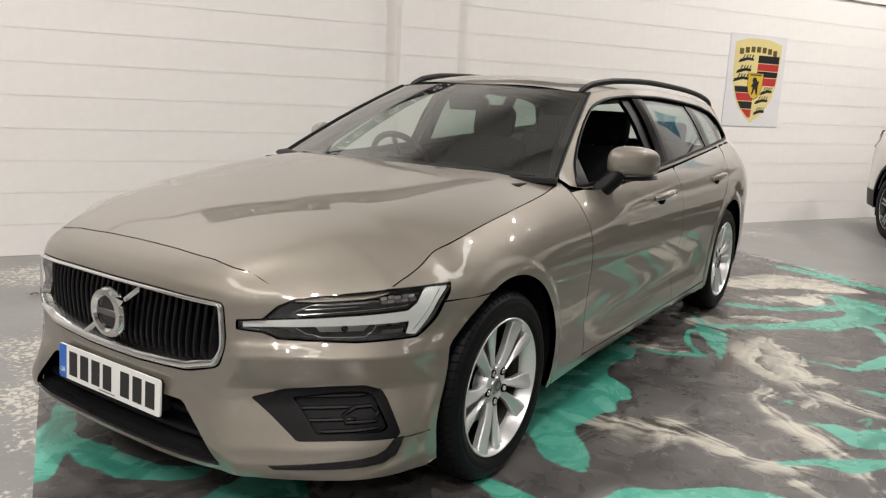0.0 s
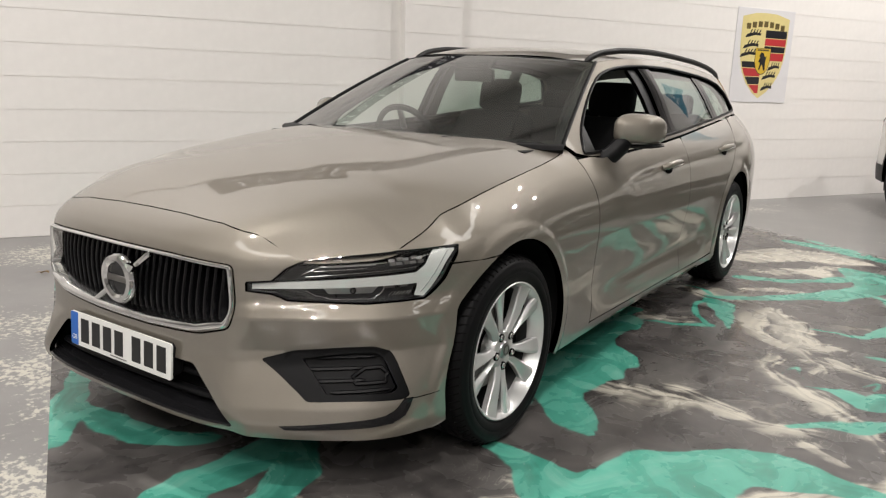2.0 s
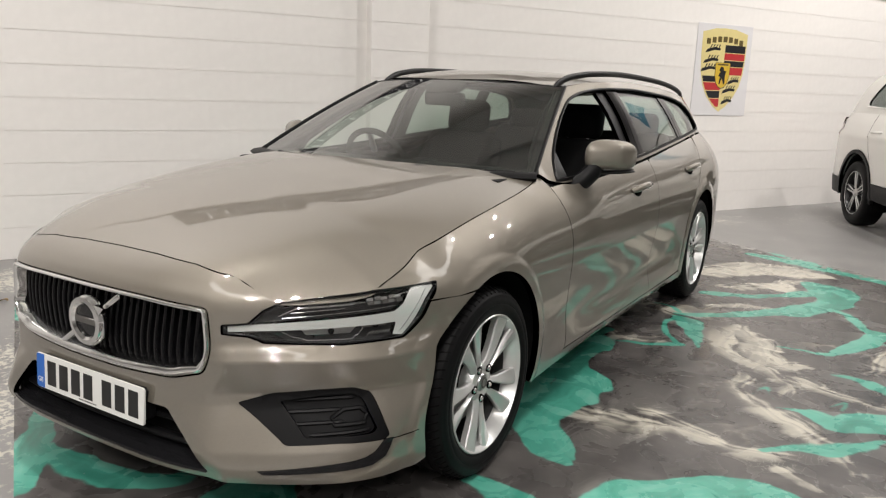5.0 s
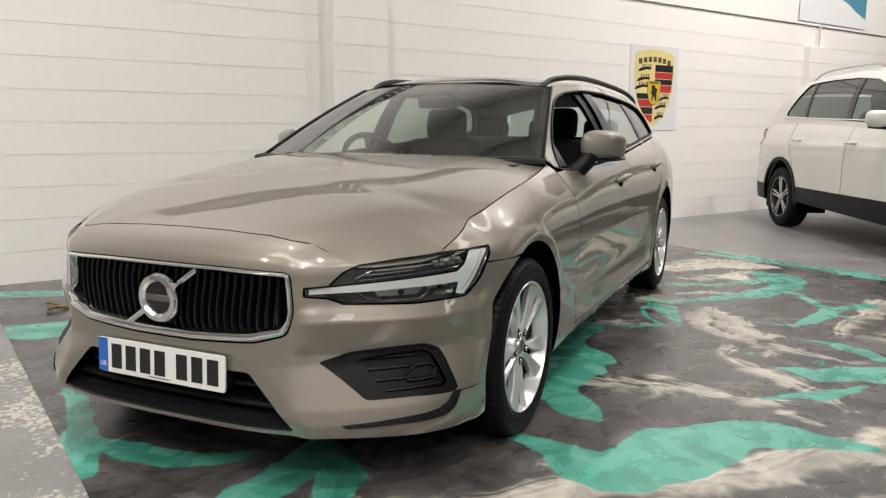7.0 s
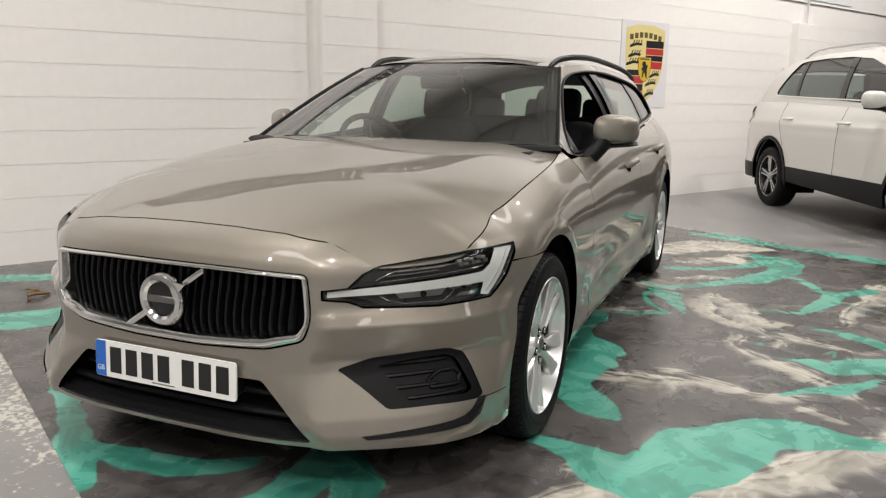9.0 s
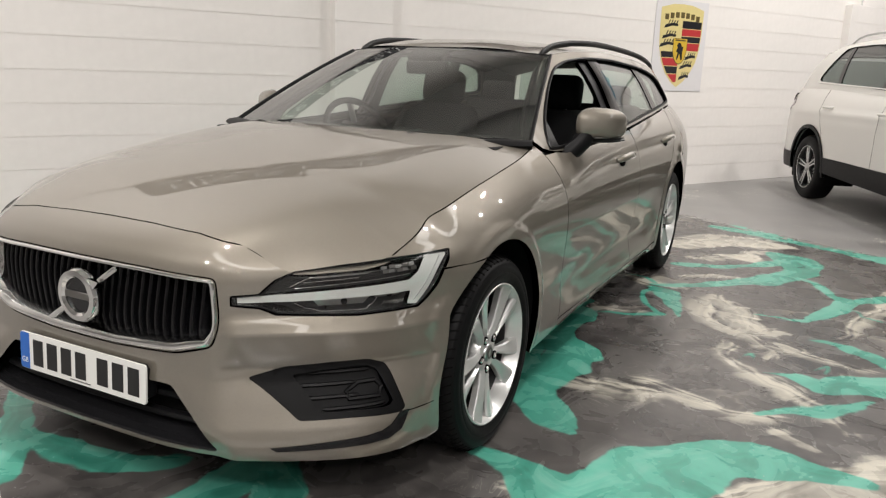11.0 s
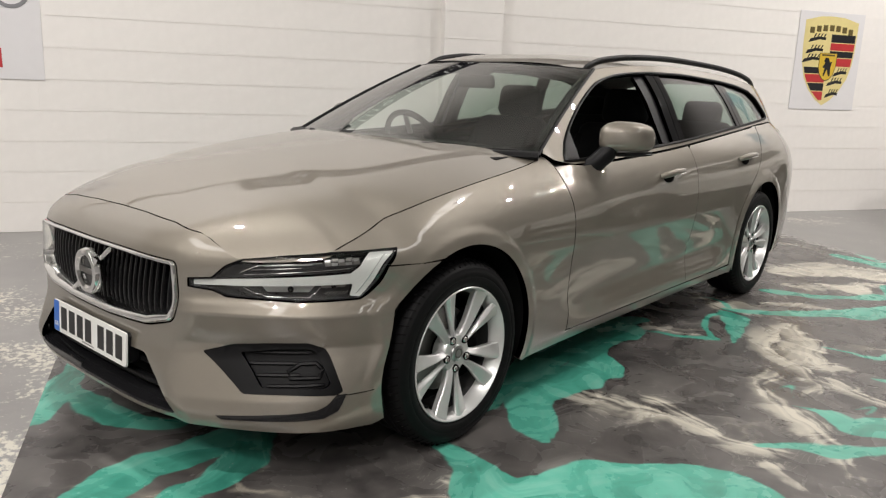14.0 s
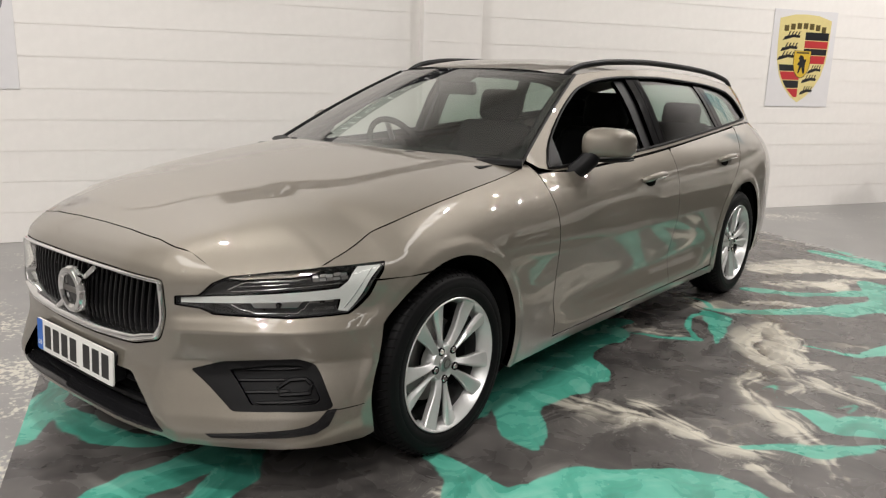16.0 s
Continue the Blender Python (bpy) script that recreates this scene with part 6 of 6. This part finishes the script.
for x0 in (-0.37, 0.37):
    seat = put("front_seat", None, car, "dark upholstered front seat", Matrix.Translation((x0, 0, 0)))
    part("seat_base", cushion(0.52, 0.54, 0.16, 0.05), FABRIC, seat, m=pose(0, 2.45, 0.47, 6))
    part("backrest", cushion(0.50, 0.16, 0.62, 0.07, 0.04), FABRIC, seat, m=pose(0, 2.80, 0.745, -20))
    for k in (-1, 1):
        part("bolster", tube([(k * 0.215, 2.66, 0.58), (k * 0.225, 2.72, 0.76), (k * 0.20, 2.83, 0.96)], [0.05, 0.055, 0.045], 10), FABRIC, seat)
    part("headrest", cushion(0.27, 0.12, 0.20, 0.055), FABRIC, seat, m=pose(0, 2.935, 1.135, -12))
    for k in (-1, 1):
        part("headrest_post", tube([(k * 0.06, 2.89, 1.00), (k * 0.06, 2.92, 1.12)], 0.007), SATIN, seat)
bench = put("rear_bench", None, car, "dark upholstered rear bench with three headrests")
part("seat_base", cushion(1.26, 0.50, 0.17, 0.05), FABRIC, bench, m=pose(0, 3.42, 0.50, 6))
part("backrest", cushion(1.28, 0.15, 0.62, 0.05), FABRIC, bench, m=pose(0, 3.76, 0.75, -22))
for x0 in (-0.42, 0.0, 0.42):
    part("headrest", cushion(0.25, 0.10, 0.18, 0.05), FABRIC, bench, m=pose(x0, 3.89, 1.085, -12))

# ---------------------------------------------------------------- the white car behind
# It faces -y in its own frame, like the first.
SUV = pose(3.836, 5.073, 0, 0, 0, 24.5)
S_WIDE = curve((0.0, 0.62), (0.25, 0.80), (0.6, 0.885), (1.0, 0.91), (2.2, 0.915), (3.6, 0.91), (4.1, 0.88), (4.35, 0.83), (4.49, 0.74))
S_BELT = curve((0.9, 1.04), (1.3, 1.09), (2.5, 1.15), (3.6, 1.18), (4.5, 1.17))
S_ROOF = curve((1.05, 1.09), (1.4, 1.37), (1.7, 1.555), (2.0, 1.635), (2.4, 1.680), (3.0, 1.682), (3.6, 1.645), (3.9, 1.575), (4.1, 1.47))
S_AX, S_R = (0.87, 3.55), 0.345


def s_side(y, z):
    y, z = np.asarray(y, float), np.asarray(z, float)
    x = S_WIDE(y) - 0.075 * np.clip((z - 0.80) / 0.30, 0, 1.4) ** 2.0 - 0.04 * np.clip((0.5 - z) / 0.3, 0, 1) ** 2
    return x + 0.012 * np.exp(-((z - 0.955) / 0.03) ** 2), y, z


def s_cabin(y, z):
    y, z = np.asarray(y, float), np.asarray(z, float)
    return s_side(y, S_BELT(y))[0] - 0.30 * (z - S_BELT(y)) - 0.025 * np.clip((z - 1.35) / 0.2, 0, 2) ** 2, y, z


def s_roof(x, y):
    x, y = np.asarray(x, float), np.asarray(y, float)
    xr = s_cabin(y, S_ROOF(y))[0]
    return x, y, S_ROOF(y) + 0.07 * (1 - np.abs(x / xr) ** 2.6)


def s_tail(x, z):
    x, z = np.asarray(x, float), np.asarray(z, float)
    return x, 4.52 - 0.04 * (x / 0.74) ** 2 - 0.95 * np.clip(z - 1.06, 0, 1) - 0.15 * np.clip(0.4 - z, 0, 1), z


def s_nose(x, z):
    x, z = np.asarray(x, float), np.asarray(z, float)
    return x, 0.0 - 0.08 * (1 - (x / 0.64) ** 2) + 0.25 * np.clip(z - 0.75, 0, 1), z


suv = thing("parked_suv", "white family SUV with black lower cladding, parked by the wall", "car", m=SUV)
OPEN = S_R + 0.078
low = 0.49
wing_s = [(0.05, 0.55), (0.06, 0.90), (0.5, 0.98), (1.0, 1.03), (1.25, 1.05), (1.28, low)] + arc(S_AX[0], S_R, OPEN, 12, 168, 30)
door_f = [(1.285, low)] + [(float(y), float(S_BELT(y))) for y in np.linspace(1.27, 2.13, 12)] + [(2.14, low)]
door_r = [(2.145, low)] + [(float(y), float(S_BELT(y))) for y in np.linspace(2.135, 3.42, 12)] + [(3.40, 1.00), (3.25, 0.74), (3.16, 0.55), (3.14, low)]
quarter_s = [(float(y), float(S_BELT(y))) for y in np.linspace(3.43, 4.42, 14)] + [(4.46, 0.95), (4.47, 0.62), (4.40, 0.48)] + arc(S_AX[1], S_R, OPEN, 12, 168, 30) + [(3.145, low), (3.165, 0.55), (3.255, 0.74), (3.405, 1.00)]
clad = [(1.27, 0.28), (1.29, low - 0.003), (3.14, low - 0.003), (3.16, 0.33)]
bump_r = [(3.99, 0.29), (3.97, 0.47), (4.40, 0.475), (4.47, 0.58), (4.46, 0.36), (4.35, 0.29)]
frame_s = [(float(y), float(S_ROOF(y))) for y in np.linspace(1.08, 4.08, 44)] + [(4.19, 1.33), (4.30, 1.185)] + [(float(y), float(S_BELT(y)) - 0.005) for y in np.linspace(4.2, 1.1, 40)]
dlo_s = rounded([(1.35, 1.145), (1.55, 1.34), (1.80, 1.50), (2.1, 1.585), (2.5, 1.622), (3.0, 1.630), (3.4, 1.622), (3.56, 1.605), (3.70, 1.45), (3.83, 1.30), (3.80, 1.262), (3.1, 1.235), (2.2, 1.19)], 0.03, 4)
for mirror in (False, True):
    q = -1 if mirror else 1
    kw = dict(mirror=mirror, lip=0.02, gap=0.0012, d=0.05)
    panel("wing", wing_s, s_side, WHITE_PAINT, suv, **kw)
    fd = panel("front_door", door_f, s_side, WHITE_PAINT, suv, **kw)
    rd = panel("rear_door", door_r, s_side, WHITE_PAINT, suv, **kw)
    panel("rear_quarter", quarter_s, s_side, WHITE_PAINT, suv, **kw)
    panel("sill_cladding", clad, pushed(s_side, -0.008), BLACK_PLASTIC, suv, "black plastic cladding", **kw)
    panel("bumper_cladding", bump_r, pushed(s_side, -0.006), BLACK_PLASTIC, suv, "black plastic cladding", **kw)
    for ya in S_AX:
        ring = arc(ya, S_R, OPEN + 0.034, -8, 188, 40) + arc(ya, S_R, OPEN - 0.004, 188, -8, 40)
        panel("arch_trim", ring, pushed(s_side, -0.012), BLACK_PLASTIC, suv, "black plastic arch trim", mirror=mirror, lip=0.03, d=0.03)
        bm = bmesh.new()
        rows = [[bm.verts.new((q * x, y, z)) for x in (0.86, 0.55)] for y, z in arc(ya, S_R, OPEN + 0.01, -20, 200, 24)]
        for a, b in zip(rows, rows[1:]):
            bm.faces.new((a[0], a[1], b[1], b[0]))
        part("arch_liner", bm, DARK, suv)
    panel("window_surround", frame_s, s_cabin, WHITE_PAINT, suv, mirror=mirror, holes=[dlo_s], lip=0.015, d=0.05)
    first_, last_ = (lambda z: 0.0), (lambda z: 9.0)
    cut_b, cut_c = (lambda z: 2.33 + 0.20 * (z - 1.2)), (lambda z: 3.30 + 0.25 * (z - 1.25))
    wide = shrink(dlo_s, 0.004)
    panel("side_window", clip_y(wide, first_, lambda z: cut_b(z) - 0.04), pushed(s_cabin, 0.012), SIDE_GLASS, fd, mirror=mirror, lip=0, d=0.08)
    panel("side_window", clip_y(wide, lambda z: cut_b(z) + 0.06, lambda z: cut_c(z) - 0.02), pushed(s_cabin, 0.012), PRIVACY, rd, mirror=mirror, lip=0, d=0.08)
    panel("quarter_window", clip_y(wide, lambda z: cut_c(z) + 0.05, last_), pushed(s_cabin, 0.012), PRIVACY, suv, mirror=mirror, lip=0, d=0.08)
    panel("pillar_cover", clip_y(wide, lambda z: cut_b(z) - 0.04, lambda z: cut_b(z) + 0.06), pushed(s_cabin, 0.006), GLOSS_BLACK, suv, mirror=mirror, lip=0.01, d=0.05)
    panel("pillar_cover", clip_y(wide, lambda z: cut_c(z) - 0.02, lambda z: cut_c(z) + 0.05), pushed(s_cabin, 0.006), GLOSS_BLACK, suv, mirror=mirror, lip=0.01, d=0.05)
    strip = [s_cabin(np.array([y]), np.array([1.222 + 0.028 * (y - 2.8)])) for y in np.linspace(1.40, 3.80, 20)]
    part("belt_strip", tube([(q * (a[0][0] + 0.004), a[1][0], a[2][0]) for a in strip], 0.007, 6), CHROME, suv, "thin chrome strip under the windows")
    for y0, z0 in ((2.05, 0.985), (3.20, 1.0)):
        x0 = float(s_side(np.array([y0]), np.array([z0]))[0][0])
        part("door_handle", tube([(q * (x0 + o), y0 + t_, z0) for t_, o in ((-0.10, 0.0), (-0.085, 0.028), (0.07, 0.032), (0.10, 0.0))], 0.013, 8), WHITE_PAINT, suv)
    ridge = [(q * (float(s_cabin(np.array([y]), S_ROOF(np.array([y])))[0][0]) - 0.03), float(y), float(S_ROOF(y)) + float(l_)) for y, l_ in zip(np.linspace(1.9, 3.60, 14), [0.01, 0.05] + [0.065] * 10 + [0.05, 0.005])]
    part("roof_rail", tube(ridge, 0.012, 8), SATIN, suv, "silver roof rail")
    panel("tail_lamp", rounded([(4.20, 1.0), (4.30, 1.075), (4.455, 1.09), (4.465, 0.93), (4.33, 0.925)], 0.015), pushed(s_side, -0.004), RED_LENS, suv, "red tail lamp wrapped round the corner", mirror=mirror, lip=0.01, d=0.03)
    bm = bmesh.new()
    bmesh.ops.create_uvsphere(bm, u_segments=24, v_segments=14, radius=1)
    for v in bm.verts:
        x, y, z = v.co
        v.co = (math.copysign(abs(x) ** 0.65, x) * 0.105, y * (0.08 if y < 0 else 0.04), math.copysign(abs(z) ** 0.7, z) * 0.075)
    part("door_mirror", bm, WHITE_PAINT, suv, "white door mirror", Matrix.Translation((q * 1.0, 1.44, 1.205)))
    part("mirror_base", tube([(q * 0.86, 1.42, 1.11), (q * 0.93, 1.44, 1.135), (q * 1.06, 1.46, 1.14)], [0.04, 0.04, 0.03], 8, flat=0.6), BLACK_PLASTIC, suv)
rs = [(float(s_cabin(y, S_ROOF(y))[0]), float(y)) for y in np.linspace(1.75, 4.08, 34)]
panel("roof", rs + [(-x, y) for x, y in rs[::-1]], s_roof, WHITE_PAINT, suv, lip=0.02, d=0.06)
ss = [(float(s_cabin(y, S_ROOF(y))[0]), float(y)) for y in np.linspace(1.08, 1.75, 14)]
panel("windscreen", ss + [(-x, y) for x, y in ss[::-1]], s_roof, WIND_GLASS, suv, lip=0, d=0.06)
bs = [(0.60, 0.08), (0.80, 0.45), (0.80, 1.05), (0.76, 1.17)]
panel("bonnet", bs + [(-x, y) for x, y in bs[::-1]], lambda x, y: (np.asarray(x, float), np.asarray(y, float), 0.89 + 0.20 * np.asarray(y, float) / 1.2 + 0.03 * (1 - (np.asarray(x, float) / 0.8) ** 2)), WHITE_PAINT, suv, lip=0.02, d=0.06)
panel("nose", [(-0.62, 0.30), (0.62, 0.30), (0.62, 0.90), (-0.62, 0.90)], s_nose, WHITE_PAINT, suv, lip=0.02, d=0.06)
panel("tailgate", [(-0.74, 0.45), (0.74, 0.45), (0.74, 1.12), (-0.74, 1.12)], s_tail, WHITE_PAINT, suv, lip=0.02, d=0.06, flip=True)
panel("rear_window", [(-0.64, 1.13), (0.64, 1.13), (0.50, 1.50), (-0.50, 1.50)], s_tail, PRIVACY, suv, lip=0, d=0.08, flip=True)
panel("rear_bumper", [(-0.74, 0.27), (0.74, 0.27), (0.74, 0.445), (-0.74, 0.445)], s_tail, BLACK_PLASTIC, suv, lip=0.02, d=0.06, flip=True)
part("roof_spoiler", box(1.12, 0.30, 0.03, 0.012, 2, (0, 4.02, 1.565)), WHITE_PAINT, suv)
part("underbody", box(1.30, 3.9, 0.06, 0.02, 2, (0, 2.25, 0.38)), DARK, suv)
part("cabin_floor", box(1.50, 3.0, 0.04, 0.01, 1, (0, 2.8, 0.40)), TRIM_INT, suv)
part("dashboard", box(1.4, 0.5, 0.3, 0.08, 3, (0, 1.35, 0.93)), TRIM_INT, suv)
for x0 in (-0.37, 0.37):
    part("seat_back", cushion(0.50, 0.15, 0.66, 0.06), FABRIC, suv, m=pose(x0, 2.35, 0.97, -18))
    part("headrest", cushion(0.26, 0.10, 0.19, 0.04), FABRIC, suv, m=pose(x0, 2.48, 1.37, -10))
part("bench_back", cushion(1.30, 0.15, 0.62, 0.05), FABRIC, suv, m=pose(0, 3.25, 0.92, -20))


def suv_wheel():
    w = put("wheel", None, suv, "dark alloy wheel with bright twin spokes", Matrix.Translation((0.785, S_AX[0], S_R)))
    prof = [(0.226, -0.105), (0.262, -0.118), (0.31, -0.112), (0.338, -0.09), (S_R, -0.05), (S_R, 0.05), (0.338, 0.09), (0.325, 0.106), (0.30, 0.115), (0.262, 0.118), (0.236, 0.110), (0.226, 0.10)]
    part("tyre", lathe(prof, 64), RUBBER, w)
    part("rim", lathe([(0.230, 0.10), (0.2285, 0.108), (0.222, 0.105), (0.212, 0.07), (0.20, -0.05), (0.228, -0.1)], 64), ALLOY_DARK, w)
    part("rim_back", lathe([(0.0, 0.0), (0.12, 0.0), (0.205, -0.01)], 40), DARK, w)
    part("rim_edge", lathe([(0.2285, 0.1082), (0.2265, 0.1095), (0.2225, 0.1075)], 64), ALLOY, w, "thin bright rim edge")
    web = part("spoke_web", box(0.034, 0.066, 0.175, 0.008, 2, (0.070, 0, 0.132)), ALLOY_DARK, w, m=Matrix.Rotation(radians(8), 4, "X")).data
    for i in range(5):
        turn = Matrix.Rotation(radians(72 * i + 8), 4, "X")
        if i:
            put("spoke_web", web, w, m=turn)
        for j in (-1, 1):
            m = turn @ Matrix.Translation((0, -j * 0.012, 0.05)) @ Matrix.Rotation(radians(5.0 * j), 4, "X")
            if i == 0 and j == -1:
                made = part("spoke", box(0.012, 0.0125, 0.168, 0.003, 1, (0.090, 0, 0.086)), ALLOY, w, m=m)
            else:
                put("spoke", made.data, w, m=m)
        put("spoke_web", web, w, m=Matrix.Rotation(radians(72 * i + 44), 4, "X") @ Matrix.Translation((-0.02, 0, 0)) @ Matrix.Diagonal((1, 0.45, 1, 1)))
    part("centre_cap", lathe([(0.0, 0.105), (0.028, 0.103), (0.034, 0.096), (0.05, 0.085), (0.05, 0.05)], 32), SATIN, w)
    return w


sw_ = suv_wheel()
for y0, q in ((S_AX[1], 1), (S_AX[0], -1), (S_AX[1], -1)):
    copy_thing(sw_, Matrix.Translation((q * 0.785, y0, S_R)) @ Matrix.Rotation(0 if q > 0 else math.pi, 4, "Z") @ Matrix.Rotation(radians(20 * y0), 4, "X"))

# ---------------------------------------------------------------- blocks of the wall
wall_core = bpy.data.objects["wall_north"]
block = mesh_box("block", 0.4499, 0.030, COURSE - 0.0050, WALL_PAINT)
rng = random.Random(11)
rest = bmesh.new()
for row in range(11):
    zc = row * COURSE + COURSE / 2
    for k in range(-15, 30):
        s0 = -5.2 + 0.45 * k + (0.225 if row % 2 else 0.0)
        if -1 <= k <= 25:
            put("block", block, wall_core, m=pose(s0 + 0.225, 0.012 + rng.uniform(-0.0002, 0.0002), zc, 0, 0, rng.uniform(-0.02, 0.02)))
        elif -12 < s0 < 15:
            bmesh.ops.create_cube(rest, size=1, matrix=Matrix.Translation((s0 + 0.225, 0.012, zc)) @ Matrix.Diagonal((0.4499, 0.030, COURSE - 0.0050, 1)))
ob = part("block_run", rest, WALL_PAINT, wall_core, smooth=False)
tagged(ob, kind="stuff")
